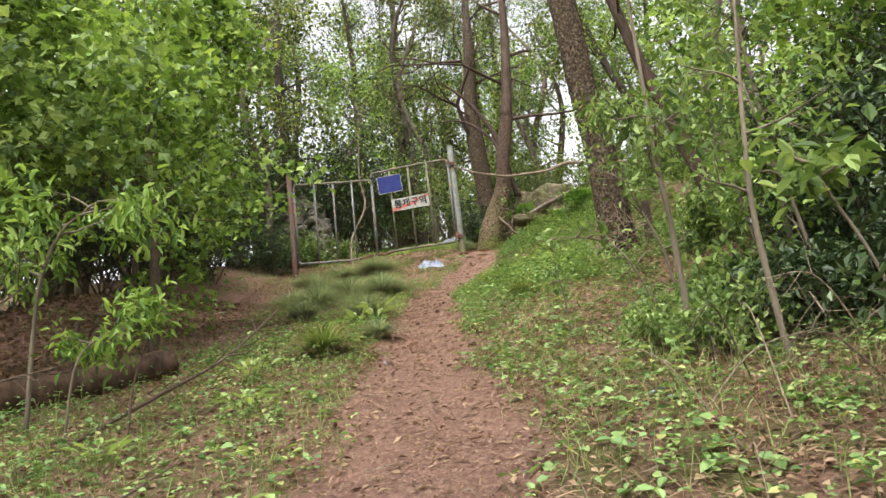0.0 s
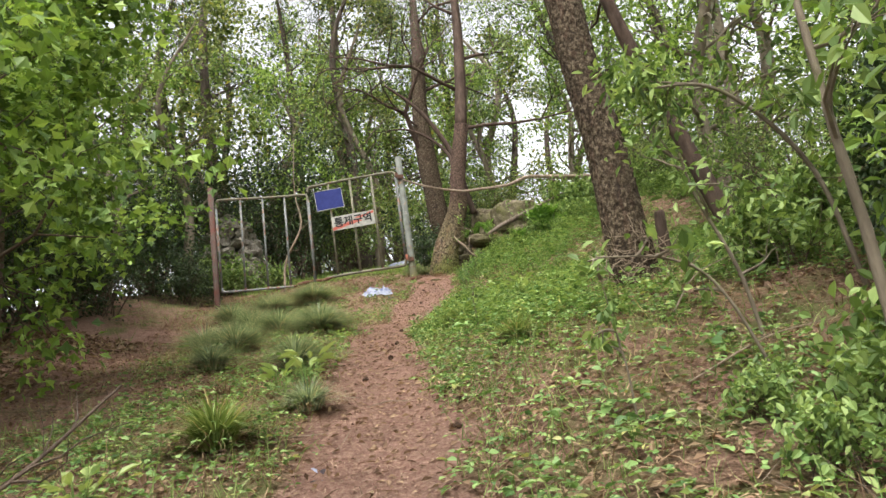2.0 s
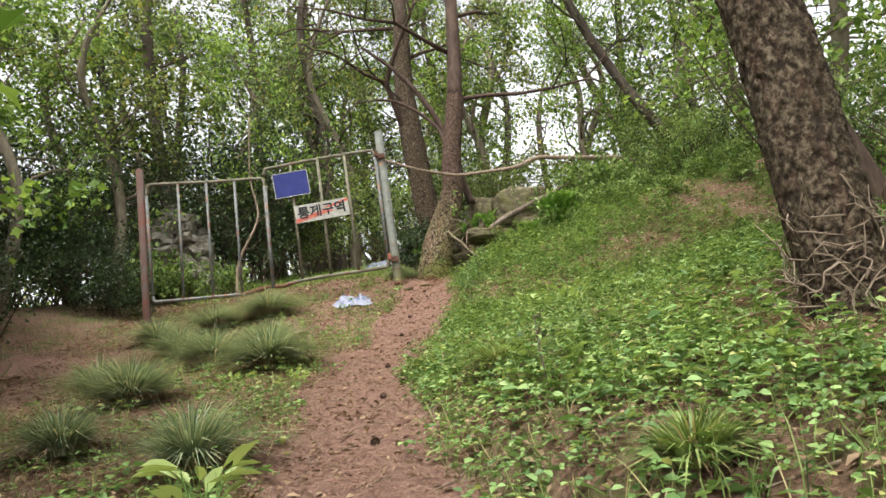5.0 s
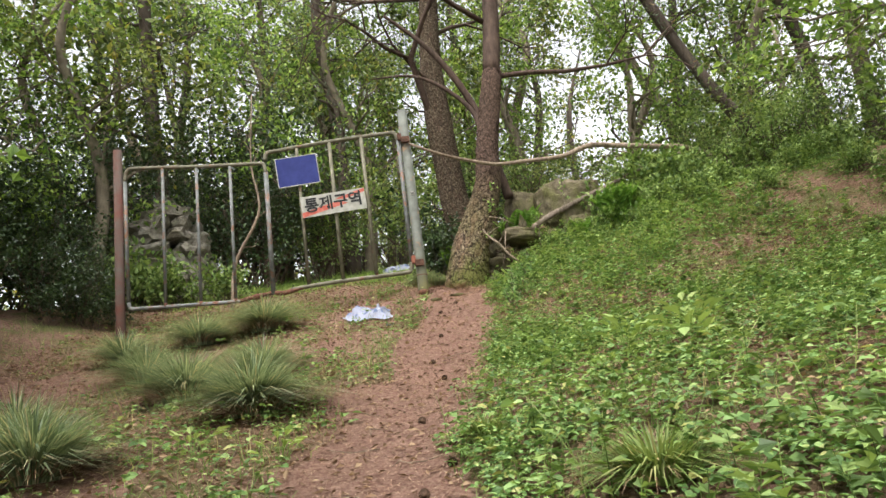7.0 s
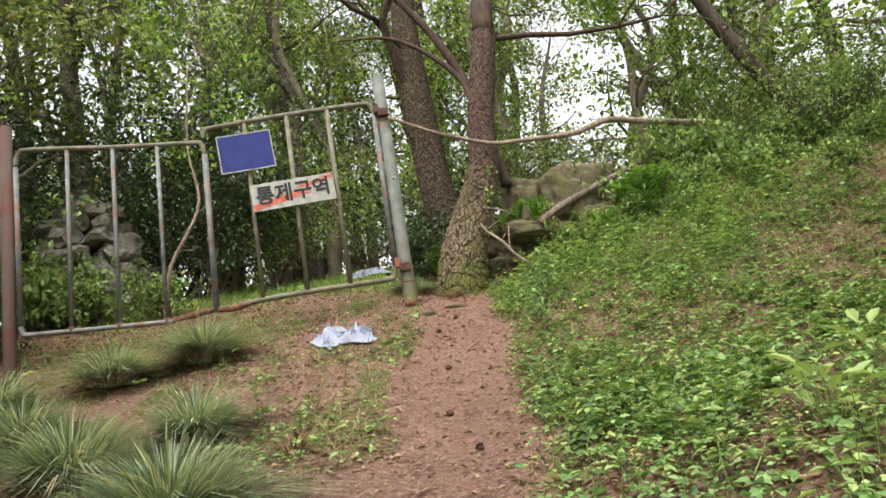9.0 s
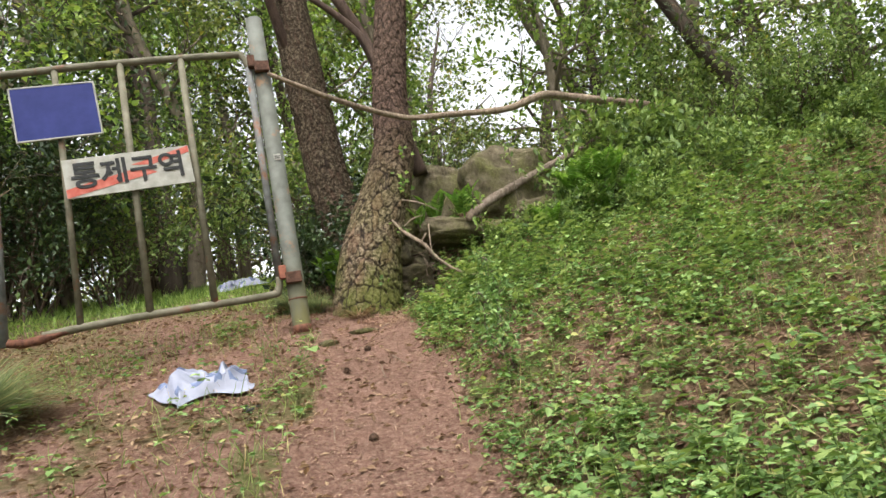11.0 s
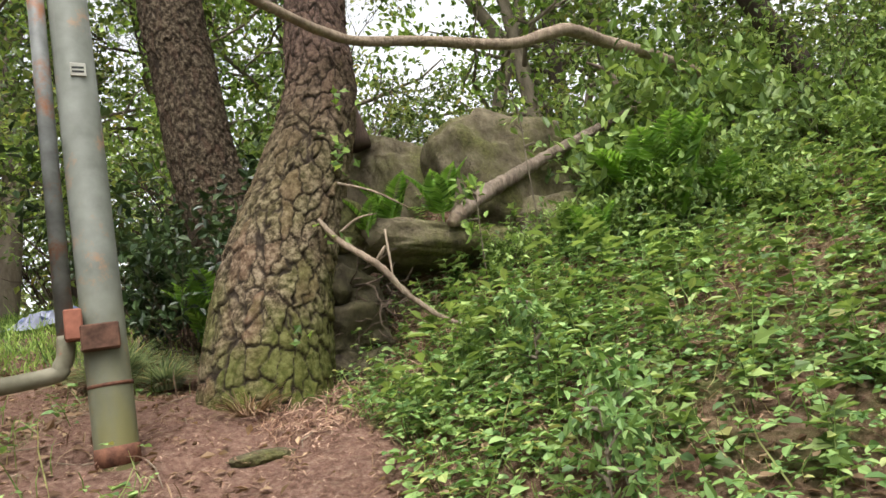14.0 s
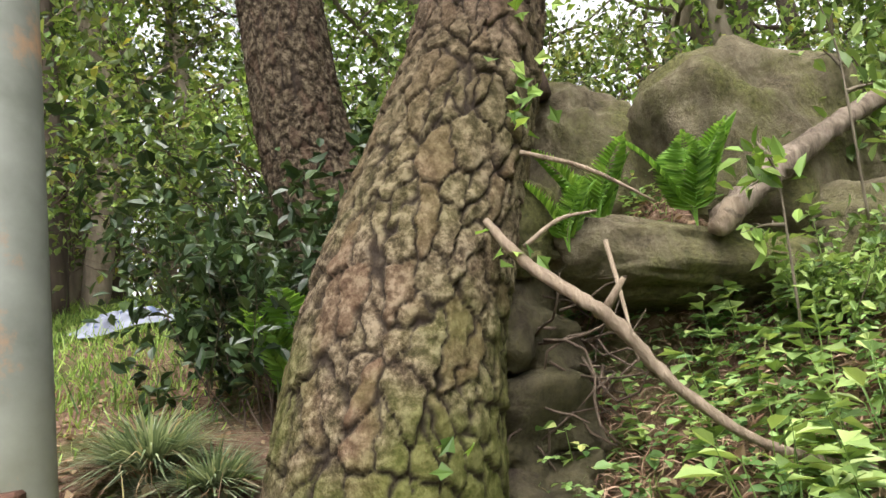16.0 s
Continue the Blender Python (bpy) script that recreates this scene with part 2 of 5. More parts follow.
FERN = leaf_material("fern_leaf", (.08, .17, .03), (.18, .34, .06), (.29, .47, .11), .45)
PINE = leaf_material("pine_needle", (.025, .045, .02), (.05, .08, .03), (.09, .12, .05), .2, yellow=(.2, .12, .05))
DEAD = leaf_material("dead_leaf", (.09, .05, .03), (.21, .13, .082), (.36, .255, .17), .15, .8)
NEEDLE = leaf_material("fallen_needle", (.10, .048, .033), (.27, .152, .108), (.43, .295, .222), .05, .8)
TWIG = bark_material("twig_bark", (.06, .043, .033), (.17, .13, .10), 30)
DRY = bark_material("dry_wood", (.13, .095, .07), (.36, .29, .22), 22)
BARK_FAR = bark_material("woodland_bark", (.032, .025, .02), (.11, .088, .07), 7)
BARK_GREY = bark_material("grey_bark", (.09, .075, .055), (.24, .205, .155), 6, .3)
BARK_PINE = bark_material("pine_bark", (.035, .024, .019), (.125, .088, .07), 8)


def stone_material(name, a, b, moss):
    m, nt, bsdf = material(name)
    n1, n2, n3 = noise_out(nt, 7, 12, .72), noise_out(nt, 1.9, 6, .7), noise_out(nt, 45, 6, .7)
    col = ramp(nt, n1, [(.36, a), (.5, tuple((p + q) / 2 for p, q in zip(a, b))), (.64, b)])
    col = mixed(nt, ramp(nt, n2, [(.42, (0, 0, 0)), (.6, (moss, moss, moss))]), col, ramp(nt, n3, [(.35, (.05, .052, .018)), (.65, (.15, .145, .055))]))
    nt.links.new(col, bsdf.inputs["Base Color"])
    bsdf.inputs["Roughness"].default_value = .95
    bsdf.inputs["Specular IOR Level"].default_value = .12
    bumped(nt, bsdf, mixed(nt, .5, n1, n3), 1.0, .05)
    return m


# Dark grey-brown stone; the shade beside the trunk is put into the colour.
SHADED_STONE = stone_material("shaded_stone", (.03, .023, .017), (.11, .088, .064), .35)
STONE = stone_material("mossy_stone", (.06, .048, .03), (.22, .185, .125), .95)

# ---- ground ----


def axis(lo, hi, step, far):
    mid = np.arange(lo, hi + step / 2, step)
    out, s = [], step
    while sum(out) < far:
        s *= 1.22
        out.append(s)
    o = np.cumsum(out)
    return np.concatenate([lo - o[::-1], mid, hi + o])


gx, gy = axis(-7.5, 7.5, .075, 300), axis(-.5, 23.5, .085, 320)
GX, GY = np.meshgrid(gx, gy)
GZ = ground_z(GX, GY)
nx, ny = len(gx), len(gy)
ii = (np.arange(ny - 1)[:, None] * nx + np.arange(nx - 1)[None]).ravel()
ground = part("ground", (np.stack([GX, GY, GZ], -1).reshape(-1, 3), np.stack([ii, ii + 1, ii + nx + 1, ii + nx], -1)), SOIL)
tagged(ground, "reddish-brown woodland soil with leaf litter and a worn footpath", "ground", kind="structure")


def bare(x, y):
    """1 on trodden or bare soil, 0 where plants stand."""
    d = np.abs(x - path_x(y))
    p = 1 - sst(path_w(y) * .75, path_w(y) * 1.35 + .08, d + .13 * wave(x, y, 3.2, 11))
    p = p * (1 - sst(20.2, 21.0, y))
    pit = np.exp(-((x + 5.0) ** 2 / 5 + (y - 9.8) ** 2 / 2.6)) * 1.3
    worn = np.exp(-((x + .3) ** 2 / .9 + (y - 18.6) ** 2 / 1.1)) * .55
    near = np.exp(-((x - .9) ** 2 / .5 + (y - 20.0) ** 2 / .5)) * .9
    side = np.exp(-((x + 1.7) ** 2 / 1.0 + (y - 12.9) ** 2 / .35)) * .9 + np.exp(-((x + 4.8) ** 2 / 3.0 + (y - 15.5) ** 2 / 5)) * .9
    yard = np.exp(-((x + .9) ** 2 / 2.2 + (y - 17.4) ** 2 / 4.5)) * .55 + np.exp(-((x - .3) ** 2 / 1.4 + (y - 21.0) ** 2 / .9)) * 1.1
    side = side + yard + np.exp(-((x - 3.0) ** 2 / 2.2 + (y - 5.2) ** 2 / 3.0)) * .15
    side = side + .75 * sst(2.6, 3.6, path_x(y) - x) * sst(6.2, 8, y) * (1 - sst(16.5, 18.5, y)) * (1 - sst(9, 12, -x))
    k = sst(-.5, .5, wave(x, y, 2.6, 14) + .6 * wave(x, y, 8, 15))
    return np.clip(p + near + (pit + worn + side) * (.25 + 1.1 * k), 0, 1)


att = ground.data.attributes.new("path", 'FLOAT', 'POINT')
att.data.foreach_set("value", bare(GX, GY).ravel().astype(np.float32))

# ---- gate ----
PAINT = plain_material("weathered_grey_paint", (.095, .098, .092), (.17, .175, .17), 9, .55, .0, .25)
RUST = plain_material("rusty_iron", (.06, .028, .02), (.17, .078, .05), 24, .85, .1, .6)
GREENPOST = plain_material("faded_green_pipe", (.08, .084, .07), (.14, .146, .128), 5, .6, .0, .2)
PINKRUST = plain_material("peeling_red_primer", (.095, .038, .028), (.075, .066, .056), 3.2, .8, .0, .4)
BLUE = plain_material("faded_blue_enamel", (.012, .018, .10), (.02, .028, .135), 5, .55, 0, .15)
WHITE = plain_material("dirty_white_enamel", (.22, .216, .185), (.35, .34, .30), 7, .55, 0, .15)
BLACK = plain_material("black_paint", (.012, .013, .013), (.03, .03, .03), 20, .6)
RED = plain_material("faded_red_paint", (.34, .065, .045), (.45, .16, .12), 10, .6)


def streaked(m, strength, tint):
    """Rust patches over a paint."""
    nt = m.node_tree
    bsdf = nt.nodes["Principled BSDF"]
    old = bsdf.inputs["Base Color"].links[0].from_socket
    f = ramp(nt, noise_out(nt, 6, 8, .7), [(.66 - strength, (0, 0, 0)), (.74 - strength * .6, (1, 1, 1))])
    nt.links.new(mixed(nt, f, old, tint), bsdf.inputs["Base Color"])


streaked(PAINT, .15, (.19, .085, .045))
streaked(GREENPOST, .10, (.20, .12, .07))
nt = GREENPOST.node_tree
sep = nt.nodes.new("ShaderNodeSeparateXYZ")
nt.links.new(nt.nodes.new("ShaderNodeTexCoord").outputs["Object"], sep.inputs[0])
wet = mixed(nt, 1.0, ramp(nt, noise_out(nt, 4, 6, .65, stretch=(1, 1, .3)), [(.35, (.25, .25, .25)), (.6, (1, 1, 1))]), ramp(nt, sep.outputs[2], [(.1, (1, 1, 1)), (.85, (0, 0, 0))]), 'MULTIPLY')
bsdf = nt.nodes["Principled BSDF"]
nt.links.new(mixed(nt, wet, bsdf.inputs["Base Color"].links[0].from_socket, (.135, .125, .055)), bsdf.inputs["Base Color"])
streaked(WHITE, .06, (.28, .25, .19))
OLIVE = plain_material("olive_weathered_pipe", (.09, .083, .055), (.165, .152, .11), 8, .65, 0, .3)
streaked(OLIVE, .08, (.19, .08, .05))
HINGE = plain_material("dark_rusted_plate", (.045, .024, .017), (.12, .062, .042), 18, .8, .1, .5)
PRIMER = plain_material("orange_rust_primer", (.15, .055, .038), (.25, .10, .065), 14, .8, 0, .4)
YG = 19.65


def pipe(a, b, r, sides=14):
    return tube([a, b], [r, r], sides)


def bent(pts, r):
    return tube(pts, [r] * len(pts), 14, n=len(pts) * 5)


def gate_post(x, y, z0, z1, r, mat, label, lean=0.0):
    p = thing("gate_post", x, y, z0, label, "gate post", "posts of the gate")
    part("pipe", tube([(0, 0, -.3), (0, 0, .02), (lean, 0, z1 - z0)], [r * 1.0, r, r * .96], 24), mat, p)
    return p


post = gate_post(.575, YG + .03, gz(.575, YG), 8.31, .089, GREENPOST, "faded green steel pipe post with a rusty foot", -.02)
part("foot_band", tube([(0, 0, .0), (0, 0, .05), (0, 0, .08)], [.0915, .091, .09], 24, rough=.004), RUST, post, "rusted band at the foot")
part("wire_band", tube([(0, 0, .33), (0, 0, .345)], [.0925, .0925], 24), RUST, post)
left_post = gate_post(-4.36, YG + .03, gz(-4.36, YG), 8.0, .075, PINKRUST, "rust-red and grey pipe post among shrubs")


def box(bm, x0, y0, z0, x1, y1, z1, bevel=.006):
    r = bmesh.ops.create_cube(bm, size=1.0)
    for v in r["verts"]:
        v.co = ((v.co.x + .5) * (x1 - x0) + x0, (v.co.y + .5) * (y1 - y0) + y0, (v.co.z + .5) * (z1 - z0) + z0)
    if bevel:
        bmesh.ops.bevel(bm, geom=list({e for v in r["verts"] for e in v.link_edges}), offset=bevel, segments=1, affect='EDGES')


for zz, n in ((5.49 - gz(.575, YG), "hinge"), (7.72 - gz(.575, YG), "hinge")):
    bm = bmesh.new()
    box(bm, -.10, -.135, zz - .055, .05, -.07, zz + .055)
    bm_part(n, bm, HINGE, post, "rusty welded hinge block")
    bm = bmesh.new()
    box(bm, -.155, -.12, zz - .0, -.085, -.04, zz + .13)
    bm_part("hinge_sleeve", bm, PRIMER if zz < 1 else HINGE, post, "orange-red hinge sleeve" if zz < 1 else "")

bm = bmesh.new()
box(bm, -.035, -.094, 6.70 - gz(.575, YG), .03, -.080, 6.765 - gz(.575, YG), .002)
bm_part("tag", bm, WHITE, post, "small white sticker")
for dz in (.0, .02):
    bm = bmesh.new()
    box(bm, -.028, -.0965, 6.715 + dz - gz(.575, YG), .022, -.090, 6.725 + dz - gz(.575, YG), .001)
    bm_part("tag_print", bm, BLACK, post, "dark unreadable print")

leaf_l = thing("gate_leaf", -3.1, YG, 5.2, "grey steel gate leaf of welded pipes with rusty joints, closed", "gate", "leaves of the gate")
o = np.array([-3.1, YG, 5.2])
part("top_rail", bent([(-4.24 - o[0], 0, 7.42 - 5.2), (-4.20 - o[0], 0, 7.60 - 5.2), (-4.02 - o[0], 0, 7.64 - 5.2), (-3.0 - o[0], 0, 7.575 - 5.2), (-2.05 - o[0], 0, 7.54 - 5.2), (-1.93 - o[0], 0, 7.50 - 5.2), (-1.90 - o[0], 0, 7.36 - 5.2)], .033), OLIVE, leaf_l)
part("hinge_stile", pipe((-4.24 - o[0], 0, 2.22), (-4.22 - o[0], 0, .14), .031), PAINT, leaf_l)
part("meeting_stile", pipe((-1.90 - o[0], 0, 2.16), (-1.91 - o[0], 0, .02), .04), PAINT, leaf_l)
part("bottom_rail", bent([(-4.22 - o[0], 0, .14), (-4.19 - o[0], 0, .05), (-4.1 - o[0], 0, .03), (-3.1 - o[0], 0, -.01), (-2.45 - o[0], 0, -.03)], .031), PAINT, leaf_l)
part("bent_bar_end", tube([(-2.47 - o[0], 0, -.03), (-2.2 - o[0], .02, .02), (-1.92 - o[0], .0, .05), (-1.7 - o[0], -.03, .03), (-1.35 - o[0], 0, .10)], [.03, .045, .03, .045, .02], 8, n=18, rough=.15), RUST, leaf_l, "rusted, split end of the bottom rail")
for x, zt, zb in ((-3.62, 7.60, 5.22), (-3.06, 7.57, 5.19), (-2.50, 7.55, 5.17)):
    part("bar", pipe((x - o[0], 0, zt - 5.2), (x - .02 - o[0], 0, zb - 5.2), .027, 12), PAINT, leaf_l)
    part("rusty_joint", tube([(x - .02 - o[0], 0, zb - 5.2 - .01), (x - .02 - o[0], 0, zb - 5.2 + .05)], [.034, .029], 10, rough=.06), RUST, leaf_l)

leaf_r = thing("gate_leaf", -.7, YG, 5.3, "leaning steel gate leaf of greenish pipes carrying two signs", "gate", "leaves of the gate")
o = np.array([-.7, YG, 5.3])


def gp(x, z, y=0.0):
    return (x - o[0], y, z - o[2])


part("top_rail", bent([gp(-1.90, 7.58), gp(-1.87, 7.70), gp(-1.74, 7.735), gp(-.78, 7.83), gp(.24, 7.895), gp(.38, 7.87), gp(.43, 7.74)], .035), OLIVE, leaf_r)
part("hinge_stile", pipe(gp(.43, 7.76), gp(.425, 5.5), .036), PAINT, leaf_r)
part("bottom_rail", bent([gp(.425, 5.52), gp(.40, 5.40), gp(.27, 5.355), gp(-.7, 5.33), gp(-1.3, 5.30), gp(-1.62, 5.27)], .036), OLIVE, leaf_r)
for x, zt, zb in ((-1.35, 7.76, 5.32), (-.78, 7.82, 5.34), (-.22, 7.86, 5.35)):
    part("bar", pipe(gp(x, zt), gp(x + .03, zb), .029 if x < -1 else .033, 12), OLIVE, leaf_r)


def plate(bm, cx, cz, w, h, t, lean, y):
    box(bm, -w / 2, -t / 2, -h / 2, w / 2, t / 2, h / 2, .003)
    bm.transform(Matrix.Translation((cx, y, cz)) @ Matrix.Rotation(-lean, 4, 'Y'))


blue = thing("blue_sign", -1.355, YG - .06, 7.32, "faded blank blue enamel sign with a pale rim", "sign")
bm = bmesh.new()
plate(bm, 0, 0, .70, .52, .012, .075, 0)
bm_part("panel", bm, BLUE, blue)
for cx, cz, w, h in ((0, .262, .72, .016), (0, -.262, .72, .016), (-.352, 0, .016, .52), (.352, 0, .016, .52)):
    bm = bmesh.new()
    c, s = math.cos(.075), math.sin(.075)
    plate(bm, cx * c - cz * s, cx * s + cz * c, w, h, .02, .075, 0)
    bm_part("rim", bm, WHITE, blue, "pale rim")

warn = thing("warning_sign", -.79, YG - .065, 6.685, "dirty white warning sign with black Korean lettering over red stripes", "sign")
LEAN_S = .07
bm = bmesh.new()
plate(bm, 0, 0, 1.10, .375, .012, LEAN_S, 0)
bm_part("panel", bm, WHITE, warn)
bm = bmesh.new()
for ring in (((-.545, -.183), (-.545, -.10), (-.33, -.055), (-.02, .005), (.10, .03), (.24, -.04), (-.1, -.10)),
             ((.02, .06), (.545, .183), (.545, .12), (.20, .04))):
    vs = [bm.verts.new((x * math.cos(LEAN_S) - z * math.sin(LEAN_S), -.0075, x * math.sin(LEAN_S) + z * math.cos(LEAN_S))) for x, z in ring]
    f = bm.faces.new(vs)
ext = bmesh.ops.extrude_face_region(bm, geom=list(bm.faces))
for v in [g for g in ext["geom"] if isinstance(g, bmesh.types.BMVert)]:
    v.co.y -= .002
bm_part("red_stripe", bm, RED, warn, "faded red stripes")
font = bpy.data.curves.new("lettering", 'FONT')
font.body = "통제구역"
font.size, font.align_x, font.align_y, font.extrude, font.offset = .27, 'CENTER', 'CENTER', .002, .006
tmp = bpy.data.objects.new("lettering_source", font)
scene.collection.objects.link(tmp)
bpy.context.view_layer.update()
letters = bpy.data.meshes.new_from_object(tmp.evaluated_get(bpy.context.evaluated_depsgraph_get()))
bpy.data.objects.remove(tmp)
letters.materials.clear()
letters.materials.append(BLACK)
txt = new("lettering", letters)
txt.parent = warn
txt.matrix_local = Matrix.Rotation(-LEAN_S, 4, 'Y') @ Matrix.Translation((0, -.013, 0)) @ Matrix.Rotation(radians(90), 4, 'X')
txt["label"] = "bold black Korean letters"

# ---- trees ----


def plates(circ, height, size, seed, tall=.42):
    """A function (u, v) -> distance from the nearest crack, for bark plates."""
    r = np.random.default_rng(seed)
    nu, nv = max(3, round(circ / (size * .9))), int(height / (size * .9 / tall)) + 2
    I, J = (a.ravel() for a in np.meshgrid(np.arange(nu), np.arange(nv)))
    n = nu * nv
    S = np.stack([(I + .5 * (J % 2) + r.uniform(-.55, .55, n)) * circ / nu, (J - .5 + r.uniform(-.75, .75, n)) * size * .9 / tall], -1)
    S = np.concatenate([S, S + (circ, 0), S - (circ, 0)])

    def f(u, v):
        u, v = u + .24 * size * wave(u / size, v / size, 1.1, seed + 5) + .12 * size * wave(u / size, v / size, 4.5, seed + 6), v + .28 * size * wave(u / size, v / size, 1.3, seed + 7) + .12 * size * wave(u / size, v / size, 5, seed + 8)
        out, idx, du, dv = (np.zeros(u.shape) for _ in range(4))
        for k in range(len(u)):
            m = np.nonzero(np.abs(S[:, 1] - v[k].mean()) < size * 2.6 / tall)[0]
            Q = S[m]
            d = np.hypot(u[k][:, None] - Q[None, :, 0], (v[k][:, None] - Q[None, :, 1]) * tall)
            j = d.argmin(1)
            p = np.partition(d, 1, axis=1)
            out[k] = p[:, 1] - p[:, 0]
            idx[k] = m[j] % n
            du[k], dv[k] = u[k] - Q[j, 0], v[k] - Q[j, 1]
        return out, idx, du / size, dv / size
    return f


def plated_trunk(pts, radii, sides, n, size, depth, seed, flare=0.0, tall=.42):
    """A trunk with thick bark plates and deep cracks. Gives its vertices, faces, crack darkening mask and plate
    numbers.
    """
    R = np.interp(np.linspace(0, 1, n), np.linspace(0, 1, len(radii)), radii)
    P = spline(pts, n)
    a = np.linspace(0, 2 * np.pi, sides, endpoint=False)
    s = np.concatenate([[0], np.cumsum(np.linalg.norm(np.diff(P, axis=0), axis=1))])
    circ = 2 * np.pi * R.mean()
    U, Vv = np.meshgrid(a / (2 * np.pi) * circ, s)
    crack, ids, du, dv = plates(circ, s[-1] + .01, size, seed, tall)(U, Vv)
    h = sst(0, size * .10, crack)
    up = np.random.default_rng(seed + 1).uniform(-.4, .6, 6000)[ids.astype(int) % 6000]
    rg = np.random.default_rng(seed + 3)
    ga, gb = rg.normal(size=(2, 6000))
    k6 = ids.astype(int) % 6000
    tilt = ga[k6] * du * .3 + (gb[k6] * .2 - .38) * dv
    flake = sst(-.05, .05, wave(U / size, Vv / size, 3.2, seed + 9)) * .4 + sst(-.04, .04, wave(U / size, Vv / size * .6, 7.5, seed + 10)) * .3
    disp = depth * (h * (1 + .5 * up + np.clip(tilt, -.8, .9) + flake)) + depth * .15 * wave(U * 40, Vv * 40, 2.6, seed + 2)
    lobes = flare * np.exp(-s / .35)[:, None] * (np.cos(a * 5 + .7) * .6 + np.cos(a * 3 + 2) * .5)
    K = R[:, None] * (1 + lobes + .03 * np.sin(2 * a + s[:, None] * 2)) + disp - depth * .6
    T = np.gradient(P, axis=0)
    T = unit(T)
    u = np.array([1., 0, 0])
    rings = []
    for i in range(n):
        u = unit(u - T[i] * (u @ T[i]))
        w = np.cross(T[i], u)
        rings.append(P[i] + (np.cos(a) * K[i])[:, None] * u + (np.sin(a) * K[i])[:, None] * w)
    V = np.concatenate(rings)
    i = np.arange(n - 1)[:, None] * sides
    j = np.arange(sides)[None]
    j2 = (j + 1) % sides
    F = np.stack([i + j, i + j2, i + sides + j2, i + sides + j], -1).reshape(-1, 4)
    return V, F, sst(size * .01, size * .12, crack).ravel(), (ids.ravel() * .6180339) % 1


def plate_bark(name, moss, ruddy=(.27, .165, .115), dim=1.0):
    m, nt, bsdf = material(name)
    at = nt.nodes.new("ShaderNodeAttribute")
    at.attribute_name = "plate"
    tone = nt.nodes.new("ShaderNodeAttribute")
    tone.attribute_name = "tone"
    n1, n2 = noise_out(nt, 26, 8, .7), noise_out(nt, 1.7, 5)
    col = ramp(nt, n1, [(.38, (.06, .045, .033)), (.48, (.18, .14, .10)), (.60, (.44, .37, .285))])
    col = mixed(nt, ramp(nt, tone.outputs["Fac"], [(.6, (0, 0, 0)), (1, (.5, .5, .5))]), col, ruddy)
    if moss:
        sep = nt.nodes.new("ShaderNodeSeparateXYZ")
        tc = nt.nodes.new("ShaderNodeTexCoord")
        nt.links.new(tc.outputs["Object"], sep.inputs[0])
        lo = ramp(nt, sep.outputs[2], [(.0, (1, 1, 1)), (1.0, (.35, .35, .35))])
        f = mixed(nt, 1.0, ramp(nt, n2, [(.385, (0, 0, 0)), (.55, (moss, moss, moss))]), lo, 'MULTIPLY')
        col = mixed(nt, f, col, ramp(nt, n1, [(.3, (.085, .11, .022)), (.7, (.22, .26, .065))]))
    col = mixed(nt, 1.0, col, (dim, dim * .94, dim * .84), 'MULTIPLY')
    if moss:
        rise = nt.nodes.new("ShaderNodeMath")
        rise.operation = 'MULTIPLY'
        rise.inputs[1].default_value = .2
        nt.links.new(sep.outputs[2], rise.inputs[0])
        col = mixed(nt, ramp(nt, rise.outputs[0], [(.2, (0, 0, 0)), (.44, (.92, .92, .92))]), col, ramp(nt, n1, [(.33, (.03, .02, .016)), (.66, (.145, .092, .072))]))
    # Cracks go near-black: brown crevice bark plus the grooves' shade put into the colour.
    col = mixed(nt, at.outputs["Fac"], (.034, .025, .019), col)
    nt.links.new(col, bsdf.inputs["Base Color"])
    bsdf.inputs["Roughness"].default_value = .93
    bsdf.inputs["Specular IOR Level"].default_value = .12
    bumped(nt, bsdf, mixed(nt, .45, n1, noise_out(nt, 75, 6, .7, stretch=(1, 1, .5))), 1.0, .035)
    return m


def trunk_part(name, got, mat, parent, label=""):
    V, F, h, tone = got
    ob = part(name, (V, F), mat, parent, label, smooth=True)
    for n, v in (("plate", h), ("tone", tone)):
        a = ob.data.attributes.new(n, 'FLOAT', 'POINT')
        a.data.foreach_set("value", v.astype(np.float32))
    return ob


def turned(rng, d, lo, hi):
    """A direction that leaves d by an angle between lo and hi degrees."""
    d = unit(np.asarray(d, float))
    s = unit(np.cross(d, rng.normal(size=3)))
    a = radians(rng.uniform(lo, hi))
    return d * math.cos(a) + s * math.sin(a)


def branch(rng, p, d, length, r, level, limbs, tips, lift=.12, kids=(3, 6), wander=.22):
    """A limb with its twigs as one piece of limbs."""
    own = []
    grow(rng, p, d, length, r, level, own, tips, lift, kids, wander)
    limbs.append(joined(own))


def limb_parts(name, limbs, mat, ob):
    for VF in limbs:
        part(name, VF, mat, ob)


